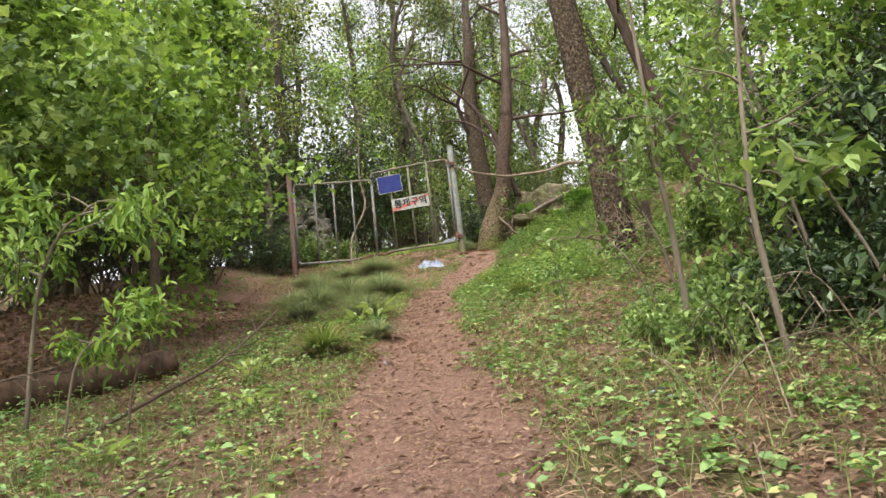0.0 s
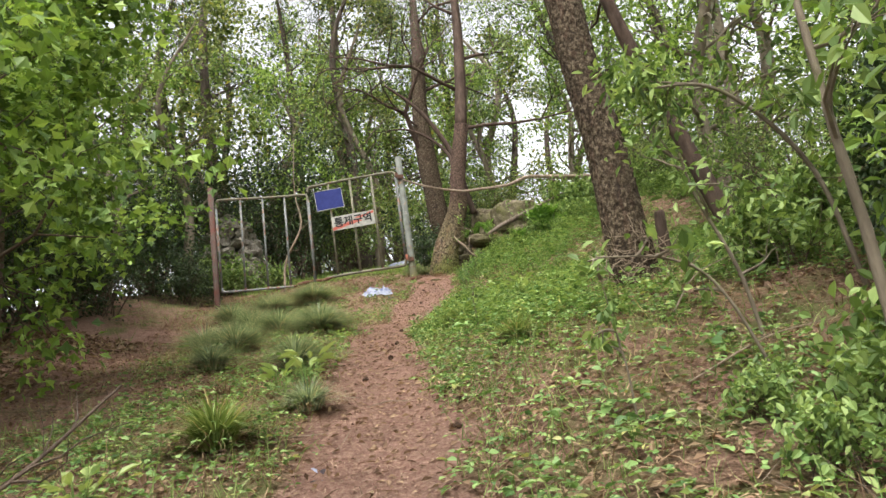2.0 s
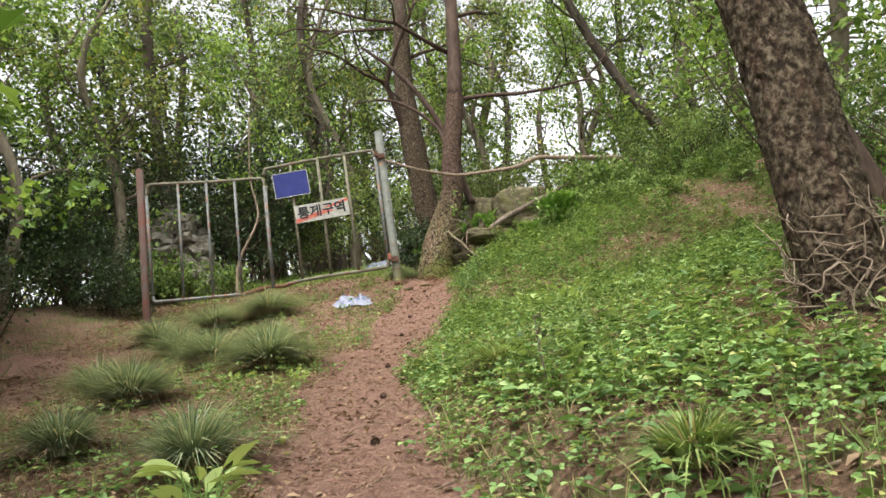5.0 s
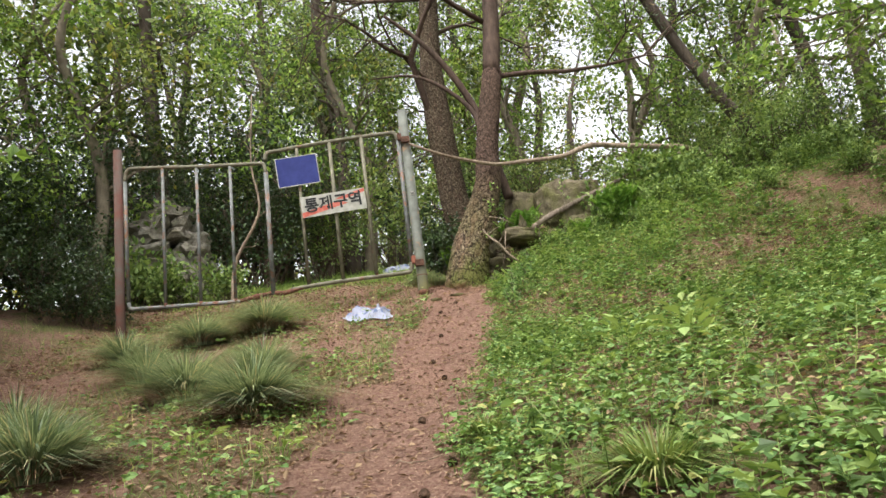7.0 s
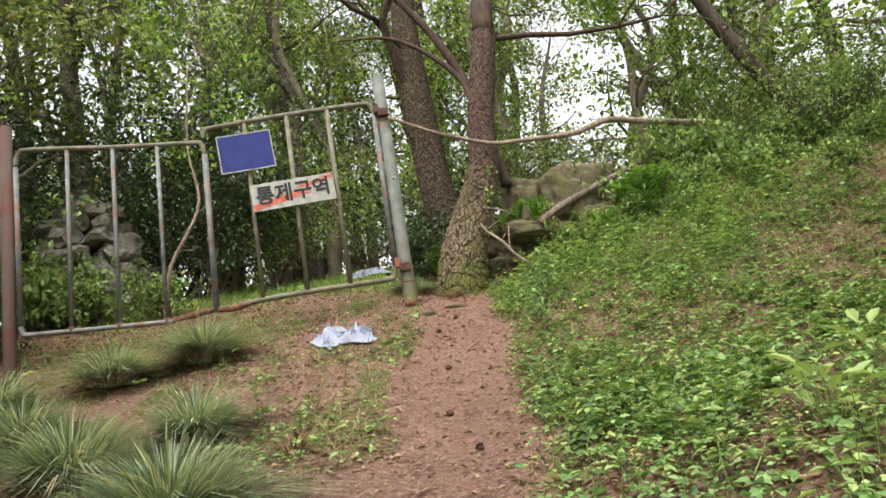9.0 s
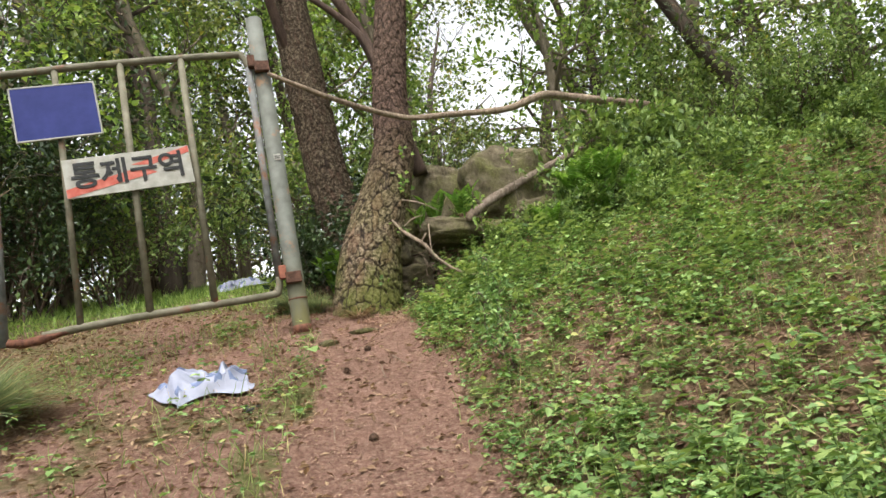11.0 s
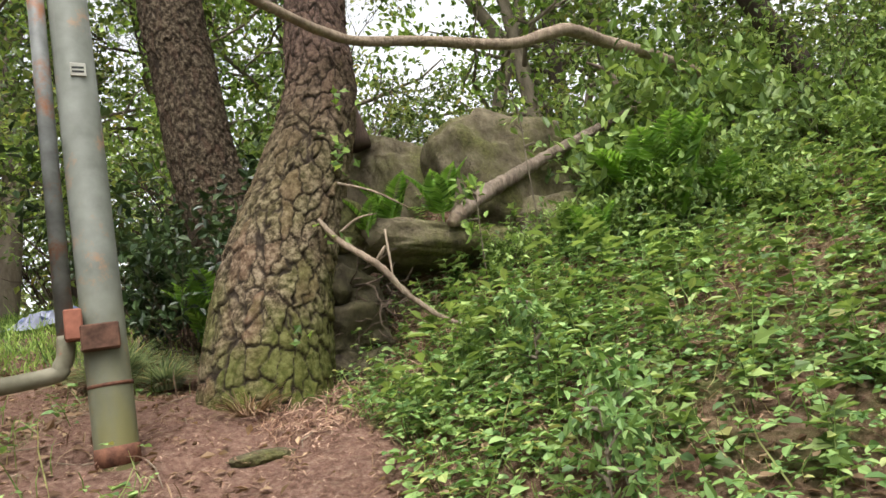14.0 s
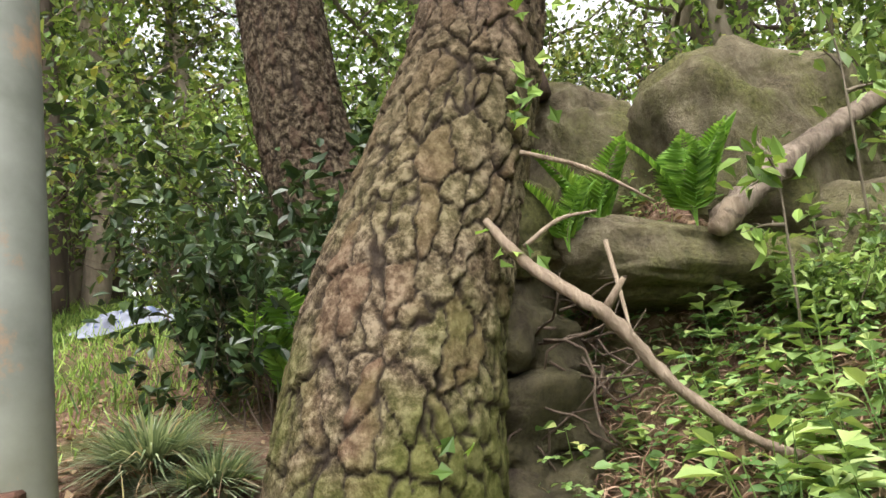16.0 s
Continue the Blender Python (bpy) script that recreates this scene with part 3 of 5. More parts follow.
def grow(rng, p, d, length, r, level, limbs, tips, lift=.12, kids=(3, 6), wander=.22):
    n = 6 if level else 5
    pts, rad = [np.array(p, float)], [r]
    d = unit(np.asarray(d, float))
    for i in range(1, n):
        d = unit(d + rng.normal(size=3) * wander + np.array([0, 0, lift]))
        pts.append(pts[-1] + d * length / (n - 1))
        rad.append(r * (1 - .75 * i / (n - 1)))
    limbs.append(tube(pts, rad, 7 if r > .04 else 5 if r > .012 else 4, caps=r > .04))
    if level == 0:
        tips += [(q, d) for q in pts[2:]]
        return
    tips += [(pts[-1], d)]
    for _ in range(rng.integers(*kids)):
        i = rng.integers(2, n)
        grow(rng, pts[i], turned(rng, unit(pts[i] - pts[i - 1]), 30, 70), length * rng.uniform(.45, .7), rad[i] * .7, level - 1, limbs, tips, lift, kids, wander)


def foliage(rng, tips, per, spread, L, ratio=.55, shape=DIAMOND, droop=.3, flat=.7, share=1.0):
    C = np.array([t[0] for t in tips])
    D = np.array([t[1] for t in tips])
    if share < 1:
        clump = wave(C[:, 0] + .6 * C[:, 2], C[:, 1] - .8 * C[:, 2], 2.3, 17) + rng.normal(size=len(C)) * .3
        keep = clump > np.quantile(clump, 1 - share)
        C, D = C[keep], D[keep]
    P = np.repeat(C, per, 0) + rng.normal(size=(len(C) * per, 3)) * spread
    A = np.repeat(D, per, 0) * .5 + rng.normal(size=P.shape) - np.array([0, 0, droop])
    N = rng.normal(size=P.shape) * (1 - flat) + np.array([0, 0, 1.0]) * flat + rng.normal(size=P.shape) * .25
    l = L * rng.uniform(.6, 1.25, len(P))
    return leaves(P, A, N, l, l * ratio, shape)


def tree(name, seed, at, pts, radii, label, bark, leaf, first=.4, limb=2.6, n_limb=9, level=2, per=14, spread=.22, L=.12, sides=10, shape=DIAMOND,
         lift=.1, wander=.2, extra=(), limb_r=.34, group="", category="tree", kids=(3, 6), droop=.3, ratio=.6, share=1.0):
    rng = np.random.default_rng(seed)
    ob = thing(name, *at, label, category, group)
    P = spline(pts, 24)
    R = np.interp(np.linspace(0, 1, 24), np.linspace(0, 1, len(radii)), radii)
    limbs, tips = [], []
    trunk = tube(P, R, sides, rough=.05, seed=seed)
    for k in range(n_limb):
        i = int(24 * (first + (1 - first) * (k + rng.uniform(0, 1)) / n_limb))
        i = min(i, 23)
        a = rng.uniform(0, 6.28)
        d = np.array([math.cos(a), math.sin(a), rng.uniform(.1, .8)])
        branch(rng, P[i], d, limb * rng.uniform(.6, 1.1) * (1 - .35 * i / 24), max(R[i] * limb_r, .012), level, limbs, tips, lift, kids, wander)
    for p, d, l, r in extra:
        branch(rng, p, d, l, r, level, limbs, tips, lift, kids, wander)
    part("trunk", trunk, bark, ob)
    limb_parts("limb", limbs, bark, ob)
    if leaf and tips:
        part("crown", foliage(rng, tips, per, spread, L, ratio, shape, droop, share=share), leaf, ob, smooth=False)
    return ob

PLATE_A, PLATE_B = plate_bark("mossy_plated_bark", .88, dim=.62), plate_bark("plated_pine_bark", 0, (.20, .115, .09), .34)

# The old pine beside the gate, and its neighbour behind
bx, by = 1.37, 20.45
bz = gz(bx, by)
old = thing("old_pine", bx, by, bz, "old leaning pine with thick cracked mossy bark beside the gate", "tree", "pines by the gate")


def rel(pts, at):
    return [tuple(np.array(p) - np.array(at)) for p in pts]


A_PTS = rel([(1.38, 20.47, 4.55), (1.41, 20.45, 5.05), (1.58, 20.45, 5.8), (1.86, 20.45, 6.48), (2.07, 20.45, 7.05), (2.14, 20.47, 7.65), (2.24, 20.5, 8.2), (2.5, 20.6, 9.4)], (bx, by, bz))
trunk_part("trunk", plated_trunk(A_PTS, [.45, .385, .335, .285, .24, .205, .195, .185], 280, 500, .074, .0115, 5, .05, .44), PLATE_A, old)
up = rel([(2.49, 20.6, 9.35), (2.7, 20.7, 11), (2.85, 20.8, 12.6), (3.0, 21, 15)], (bx, by, bz))
part("upper_trunk", tube(up, [.18, .16, .14, .08], 16, n=20, rough=.03), BARK_PINE, old)
rng = np.random.default_rng(21)
limbs, tips = [], []
for p, d, l, r in (((2.45, 20.6, 9.3), (1, -.3, .5), 4, .06), ((2.6, 20.7, 10.5), (-1, -.2, .4), 4, .06), ((2.75, 20.7, 11.5), (.6, .8, .5), 4, .06), ((2.9, 20.8, 13), (-.5, .6, .7), 3.5, .05), ((2.9, 20.9, 13.5), (.8, -.6, .6), 3.5, .05), ((3, 21, 14.6), (.1, .1, 1), 2.5, .05)):
    branch(rng, np.array(p) - (bx, by, bz), d, l, r, 2, limbs, tips, .05)
limbs.append(tube(rel([(2.55, 21.0, 6.9), (2.45, 21.0, 7.4), (2.2, 21.0, 8.62), (1.77, 21.0, 9.6), (1.2, 21.0, 10.4), (.5, 20.9, 11.0)], (bx, by, bz)), [.10, .085, .08, .07, .05, .03], 10, n=30, rough=.03))
limbs.append(tube(rel([(2.10, 20.45, 7.9), (2.0, 20.6, 8.6), (1.5, 20.7, 9.2), (.9, 20.7, 9.5), (.1, 20.6, 9.45)], (bx, by, bz)), [.05, .05, .04, .03, .01], 8, n=24))
limb_parts("limb", limbs, BARK_PINE, old)
part("crown", foliage(rng, tips, 26, .2, .13, .13, DIAMOND, .0, .2), PINE, old, smooth=False)
rr = np.random.default_rng(33)
P = np.array([(.62, -.35, 1.35), (.60, -.36, 1.42), (.66, -.33, 1.3), (.45, -.33, .8), (.2, -.40, .25), (.7, -.3, 1.75)])[rr.integers(0, 6, 34)] + rr.normal(size=(34, 3)) * .05
part("creeper", leaves(P, rr.normal(size=P.shape) + (0, -.5, 0), rr.normal(size=P.shape) * .4 + (0, -1, .4), .07, .05, LOBED), LIME, old, "small bright creeper leaves on the bark", smooth=False)

cx, cy = 2.0, 22.6
cz = gz(cx, cy)
second = thing("pine_tree", cx, cy, cz, "tall dark pine with reddish scaly bark behind the gate", "tree", "pines by the gate")
B_PTS = rel([(2.05, 22.6, cz - .15), (1.95, 22.6, 6.2), (1.78, 22.6, 6.9), (1.68, 22.6, 7.5), (1.63, 22.6, 8.3), (1.58, 22.6, 9.0), (1.55, 22.65, 10.6), (1.7, 22.7, 12.5)], (cx, cy, cz))
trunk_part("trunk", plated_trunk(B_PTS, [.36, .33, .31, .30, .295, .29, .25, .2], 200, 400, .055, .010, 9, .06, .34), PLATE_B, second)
limbs, tips = [], []
part("upper_trunk", tube(rel([(1.7, 22.7, 12.4), (1.8, 22.8, 14), (1.9, 23, 16)], (cx, cy, cz)), [.2, .16, .07], 14, n=12), BARK_PINE, second)
for p, d, l, r in (((1.58, 22.6, 9.0), (-.35, -.1, 1), 4.5, .1), ((1.6, 22.7, 11.5), (1, .2, .4), 4, .06), ((1.7, 22.7, 12.5), (-1, .3, .4), 4, .06), ((1.8, 22.8, 14), (.5, -.8, .5), 4, .05), ((1.9, 23, 15.5), (-.3, .5, .9), 3, .05), ((1.6, 22.6, 10.2), (-1, -.5, .15), 3.5, .04)):
    branch(rng, np.array(p) - (cx, cy, cz), d, l, r, 2, limbs, tips, .05)
limb_parts("limb", limbs, BARK_PINE, second)
part("crown", foliage(rng, tips, 22, .2, .13, .13, DIAMOND, .0, .2), PINE, second, smooth=False)

# The pine beside the path
px, py = 2.45, 9.4
pz0 = gz(px, py)
wayside = thing("pine_tree", px, py, pz0, "straight pine with dark scaly bark beside the path", "tree")
W_PTS = rel([(2.50, 9.4, pz0 - .15), (2.46, 9.4, 2.9), (2.43, 9.4, 3.5), (2.40, 9.4, 4.3), (2.30, 9.4, 5.2), (2.24, 9.4, 6.2), (2.12, 9.4, 7.6), (2.0, 9.5, 9.2)], (px, py, pz0))
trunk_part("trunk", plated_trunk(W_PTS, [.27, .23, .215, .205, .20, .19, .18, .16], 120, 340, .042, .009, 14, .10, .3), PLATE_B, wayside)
part("upper_trunk", tube(rel([(2.0, 9.5, 9.1), (1.9, 9.6, 11), (1.9, 9.7, 13)], (px, py, pz0)), [.16, .12, .05], 12, n=10), BARK_PINE, wayside)
limbs, tips = [], []
for p, d, l, r in (((2.05, 9.4, 8.6), (1, .2, .3), 3.5, .05), ((2.0, 9.5, 9.4), (-1, .5, .3), 3.5, .05), ((1.9, 9.6, 11), (.2, 1, .4), 3, .05), ((1.9, 9.7, 12.6), (.2, -.4, 1), 2.5, .04), ((1.95, 9.5, 10), (.4, -1, .3), 3, .05)):
    branch(rng, np.array(p) - (px, py, pz0), d, l, r, 2, limbs, tips, .05)
limb_parts("limb", limbs, BARK_PINE, wayside)
part("crown", foliage(rng, tips, 22, .2, .13, .13, DIAMOND, .0, .2), PINE, wayside, smooth=False)


def tangle(name, x, y, z, rad, high, n, label, mat, seed):
    r = np.random.default_rng(seed)
    ob = thing(name, x, y, z, label, "twigs")
    for k in range(n):
        a = r.uniform(0, 6.28)
        p = np.array([math.cos(a) * rad, math.sin(a) * rad, r.uniform(0, high)])
        pts = [p]
        d = np.array([-math.sin(a), math.cos(a), 0]) * r.choice([-1, 1]) + r.normal(size=3) * .5
        for _ in range(4):
            d = unit(d + r.normal(size=3) * .5)
            pts.append(pts[-1] + d * .09)
        part("twig", tube(pts, [.006, .005, .005, .004, .002], 4), mat, ob)
    return ob


tangle("twig_heap", px, py, pz0, .27, .5, 130, "grey tangle of dry twigs round a pine's foot", DRY, 3)
tangle("root_tangle", 2.14, 20.42, 5.3, .15, .55, 60, "tangle of thin brown roots beside the boulders", TWIG, 4)
stump = thing("tree_stump", 3.05, 9.9, gz(3.05, 9.9), "short weathered broken tree stump", "stump")
part("stem", tube([(0, 0, -.1), (0, 0, .3), (.01, 0, .62), (.01, 0, .66)], [.075, .065, .06, .035], 12, n=14, rough=.06), BARK_PINE, stump)

# Leaning trees on the bank
tree("leaning_tree", 41, (5.0, 12.0, gz(5, 12)), rel([(5.08, 12, gz(5, 12) - .2), (4.97, 12, 3.9), (4.63, 12, 5.0), (4.1, 12, 6.7), (3.8, 12, 7.9), (3.3, 12, 10)], (5, 12, gz(5, 12))), [.24, .155, .125, .115, .10, .04],
     "slanting grey-brown tree leaning towards the path", BARK_PINE, FRESH, .72, 2.5, 6, 2, 10, .25, .10)
tree("leaning_tree", 43, (7.75, 20.3, gz(7.75, 20.3)), rel([(8.0, 20.3, gz(7.75, 20.3) - .2), (7.5, 20.3, 7.4), (6.75, 20.3, 8.6), (5.9, 20.3, 10.4), (5.3, 20.3, 12.3), (4.9, 20.3, 14)], (7.75, 20.3, gz(7.75, 20.3))), [.2, .145, .12, .11, .09, .04],
     "dark tree slanting over the top of the bank", BARK_FAR, FRESH, .55, 2.6, 9, 2, 12, .25, .11)

# The young leafy tree left of the path: broad, lime green
for k, (x, y, h, seed, L) in enumerate(((-3.9, 8.9, 5.2, 51, .105), (-5.6, 6.6, 5.5, 52, .115), (-6.3, 13.6, 6, 53, .11), (-6.9, 9.6, 6.5, 54, .12), (5.0, 6.5, 4.3, 55, .10))):
    z = gz(x, y)
    tree("young_tree", seed, (x, y, z), [(0, 0, -.1), (.1, -.05, h * .3), (-.05, .1, h * .6), (.1, 0, h)], [.075, .06, .04, .012],
         "young broadleaf tree with bright lime-green spring leaves", TWIG, LIME if k % 2 == 0 else FRESH, .27, 2.3, 24, 1, 21, .15, L * 1.22, 8, LOBED, .06, .22, group="young leafy trees", kids=(4, 8), droop=.5, ratio=.85)

# Woodland behind: a few kinds of tree, set out many times
kinds = []
for k, (seed, h, bark, leaf, L, per) in enumerate(((61, 11, BARK_FAR, WOODS, .17, 15), (62, 13, BARK_FAR, FRESH, .17, 15), (63, 10, BARK_GREY, WOODS, .17, 14), (64, 12, BARK_FAR, PINE, .26, 24), (65, 9, BARK_GREY, LIME, .16, 16))):
    r = np.random.default_rng(seed)
    bow = r.normal(size=(2, 2)) * .35
    kinds.append(tree("woodland_tree", seed, (0, 0, -60), [(0, 0, -.3), (bow[0][0], bow[0][1], h * .35), (bow[1][0], bow[1][1], h * .7), (bow[0][1], bow[1][0], h)], [.2, .15, .11, .03],
                      ("slender woodland tree with a dark trunk and thin spring leaves", "tall woodland tree with fresh green leaves", "crooked grey-barked woodland tree in young leaf", "tall dark pine in the woodland", "slim understorey tree with light green leaves")[k],
                      bark, leaf, .28 if k < 4 else .1, 3.0, 13 if k < 4 else 16, 2, per, .24, L, 8, DIAMOND, .08, .25, group="woodland trees", kids=(2, 5), ratio=.14 if leaf is PINE else .6, share=.43))
bushes = []
for k, (seed, leaf, L, h) in enumerate(((71, DARKLEAF, .075, 2.6), (72, FRESH, .085, 2.0), (73, WOODS, .09, 2.6), (74, DARKLEAF, .07, 1.5), (75, FRESH, .105, .9), (76, DARKLEAF, .145, 2.0))):
    r = np.random.default_rng(seed)
    ob = thing("bush", 0, 0, -60, ("dense dark evergreen bush", "fresh green woodland bush", "tall loose bush with spring leaves", "low dark evergreen shrub", "low leafy green shrub with oval leaves", "dark glossy broad-leaved evergreen shrub")[k], "bush", "woodland bushes")
    limbs, tips = [], []
    for _ in range(11):
        a = r.uniform(0, 6.28)
        branch(r, (r.normal() * .15, r.normal() * .15, -.1), (math.cos(a) * .6, math.sin(a) * .6, 1.2), h * r.uniform(.6, 1.0), .02 if k < 4 else .011, 1, limbs, tips, .1, (3, 6))
    limb_parts("stem", limbs, TWIG, ob)
    part("foliage", foliage(r, tips, (32, 24, 24, 30, 6, 10)[k], .14 if k < 4 else .08, L * 1.1, .55, DIAMOND if k < 4 else OVAL, .3, share=(.95, .5, .45, .9, .9, .65)[k]), leaf, ob, smooth=False)
    bushes.append(ob)


def set_out(src, x, y, scale, turn, tilt=0.0):
    m = copy_thing(src, pose(x, y, gz(x, y), tilt * math.cos(turn), tilt * math.sin(turn), math.degrees(turn)))
    m.scale = (scale, scale, scale)
    return m


# trees that stand out behind the gate, others beside the path, and unseen ones behind its start
FAR = [(-5.2, 26.4, 0, 1.25), (-1.3, 33, 1, 1.5), (-5.8, 22.0, 2, .85), (-.75, 28, 0, 1.1), (-.35, 28.4, 2, 1.0), (-.6, 34, 1, .9), (2.9, 33, 3, 1.1), (-3.0, 30, 3, 1.2), (1.2, 38, 0, 1.2),
       (-8.5, 19, 1, 1.0), (-9.5, 24, 0, 1.2), (-8, 29, 3, 1.2), (-12, 15, 3, 1.1), (-10, 11.5, 1, 1.1), (-13, 20, 0, 1.2), (-12, 28, 2, 1.2), (-6.5, 33, 0, 1.3), (-9.5, 6, 0, 1.0), (-14, 8, 1, 1.2), (-8, 2.5, 2, 1.0),
       (4.5, 27, 2, 1.0), (5.5, 32, 0, 1.1), (8.5, 26, 4, 1.1), (10.5, 22.5, 0, 1.1), (9.0, 17.5, 2, 1.0), (11, 15, 3, 1.1), (8.2, 12.5, 0, 1.0), (9.5, 9, 1, 1.1), (7, 7.6, 2, .9), (11, 5, 0, 1.1), (6.5, 3.2, 3, 1.0), (13, 11, 1, 1.2), (14, 19, 3, 1.2), (13, 27, 1, 1.2),
       # first five here: unseen trees behind the camera, added to block sky light
       (-4.5, -3, 0, 1.1), (4.5, -3, 1, 1.1), (0.8, -8, 3, 1.2), (-9, -4, 2, 1.1), (9, -3, 0, 1.1), (-2.5, 42, 1, 1.4), (-9, 40, 0, 1.4), (4, 44, 3, 1.3), (10, 38, 0, 1.3), (-16, 34, 1, 1.3), (17, 33, 2, 1.3), (-17, 13, 0, 1.3), (17, 7, 1, 1.2),
       (-.9, 31.5, 4, 1.0), (.4, 33.5, 4, 1.1), (-2.2, 34.5, 4, 1.2), (-7.4, 23.6, 4, .9), (-9, 21.6, 4, 1.0), (-6.8, 27.5, 4, 1.1), (-10.5, 26, 4, 1.1), (-7.0, 19.4, 4, .75), (-9.3, 17, 4, .9), (-8.2, 14, 4, .9), (-3.8, 26.2, 4, .9), (6.6, 14.4, 4, .8), (8.0, 16.4, 4, .9), (6.4, 23.5, 4, .8), (3.6, 24.2, 4, .75), (2.4, 29, 4, 1.0), (-10.5, 18, 1, 1.0), (-8.8, 15.5, 4, .9), (4.2, 25.8, 4, .7), (-1.6, 29.5, 4, .9), (.9, 31.5, 4, .9), (9.2, 22.5, 4, 1.0), (8.2, 24.6, 1, .9), (10.2, 20.6, 4, 1.0), (7.0, 25.2, 4, .8), (-2.6, 27.4, 4, .8), (3.4, 31, 1, 1.1)]
rf = np.random.default_rng(5)
for x, y, k, s in FAR:
    set_out(kinds[k], x, y, s * rf.uniform(.92, 1.08), rf.uniform(0, 6.28), rf.uniform(0, 5))
BUSH = [(-2.9, 25.5, 0, 1.5), (-1.7, 26.8, 2, 1.2), (-1.6, 25.6, 1, 1.0), (-3.3, 22.6, 1, .5), (-4.9, 22.9, 1, .55), (-7.8, 25.4, 0, 1.6), (-7.4, 20.2, 0, 1.3), (-8.6, 21.6, 0, 1.7), (-6.0, 26.8, 0, 1.5), (-4.2, 27.5, 0, 1.6), (-3.4, 28.8, 1, 1.6), (-6.5, 21, 3, 1.2), (-5.3, 20.4, 3, .8), (-7.5, 22.5, 0, 1.4), (-8, 17.5, 0, 1.3), (-7.6, 14.8, 0, 1.2), (-9, 12.5, 0, 1.3), (-6.3, 17.6, 3, 1.0), (-10, 20, 0, 1.5), (-7.2, 11.6, 0, .9), (-8.3, 8.5, 0, 1.2), (-8.6, 6, 1, 1.2), (-7, 4.4, 2, 1.0),
        (1.5, 25.2, 1, .9), (1.9, 26.4, 2, 1.4), (2.9, 25.5, 1, 1.3), (2.2, 26, 1, 1.2), (.4, 30, 1, 1.0), (-1.2, 31, 2, 1.2), (3.5, 23.2, 2, .55), (4.8, 22.9, 2, .6), (5.0, 20.7, 1, .55), (5.7, 21.6, 2, .5), (6.2, 19.7, 1, .5), (7.1, 19.4, 1, .55), (5.5, 19.9, 1, .5), (8.2, 19.2, 1, .6), (2.4, 5.5, 1, .42), (2.05, 4.9, 1, .34), (3.1, 2.9, 3, .9), (3.3, 8.2, 1, .5), (4.2, 8.8, 1, .6), (6.6, 22, 1, .7), (7.7, 21.6, 1, 1.1), (8.8, 20.8, 2, 1.2), (7.2, 18.6, 1, .45), (9.6, 19, 1, 1.2), (8.7, 15.3, 1, 1.0), (7.4, 13.6, 2, .9),
        (6.6, 10.6, 1, .9), (6.0, 8.6, 0, .9), (5.4, 7.6, 0, .8), (1.75, 4.65, 1, .26), (1.45, 5.0, 1, .22), (1.95, 5.35, 1, .32), (1.6, 5.8, 1, .2), (-7.5, 21, 0, 1.2), (-8.5, 18.5, 0, 1.5), (-7, 16.3, 0, 1.1), (-9, 14.5, 0, 1.6), (-6.4, 25.8, 0, 1.6), (-2.9, 24.8, 0, 1.1), (-3.8, 26.4, 0, 1.6), (6.3, 12.6, 1, .9), (7.0, 15.2, 1, .9), (5.9, 13.4, 1, .5), (5.7, 20.35, 1, .6), (4.4, 18.9, 1, .26), (5.2, 18.6, 1, .3), (5.9, 18.9, 1, .34), (6.6, 18.2, 1, .3), (7.3, 18.0, 1, .4), (4.9, 19.4, 1, .36), (5.8, 17.7, 1, .24), (4.1, 19.6, 1, .3), (6.9, 17.2, 1, .3), (5.2, 4.5, 1, 1.1), (4.6, 2.9, 1, 1.1), (7, 5.5, 2, 1.3), (-6, 30, 0, 1.5), (-9, 31, 0, 1.6), (-4, 33, 2, 1.3), (3, 36, 2, 1.4), (6, 28, 2, 1.2), (9.5, 29, 1, 1.4), (-12.5, 24, 0, 1.6), (12, 24, 1, 1.3), (-3, 38, 1, 1.5), (1, 43, 2, 1.6), (-8, 37, 1, 1.6), (12, 13, 2, 1.3), (12, 18, 1, 1.3), (-13, 12, 0, 1.6), (-11.5, 4, 1, 1.4), (10, 6.5, 1, 1.3), (-4.6, 1.2, 1, .9),
        (3.0, 19.95, 4, .32), (3.55, 19.95, 4, .42), (7.3, 21.8, 1, 1.15), (8.3, 22.6, 1, 1.2), (8.9, 20.0, 1, 1.0), (6.3, 19.5, 1, .68), (7.0, 19.3, 1, .8), (7.7, 19.0, 1, .85), (7.3, 20.0, 2, .75), (8.2, 19.8, 0, .6), (3.4, 23.6, 1, 1.0), (2.6, 23.9, 1, .9), (3.95, 19.75, 4, .5), (4.7, 19.95, 4, .95), (5.2, 20.1, 4, 1.1), (4.9, 19.5, 4, .6), (4.35, 20.25, 4, .9), (1.2, 21.85, 5, .5), (1.35, 22.9, 5, .6), (1.75, 21.9, 5, .55), (1.45, 22.3, 5, .6), (1.6, 23.7, 5, .9), (-5.0, 22.6, 4, 1.3), (-4.3, 22.5, 4, 1.0), (-5.6, 22.8, 4, 1.2), (-5.6, 19.9, 5, .45), (-4.9, 20.1, 5, .4)]
for x, y, k, s in BUSH:
    if k == 1 and s < .62:
        k, s = 4, s * 1.65
    set_out(bushes[k], x, y, s * rf.uniform(.9, 1.1), rf.uniform(0, 6.28))
for src in kinds + bushes:
    for o2 in (*src.children_recursive, src):
        bpy.data.objects.remove(o2)

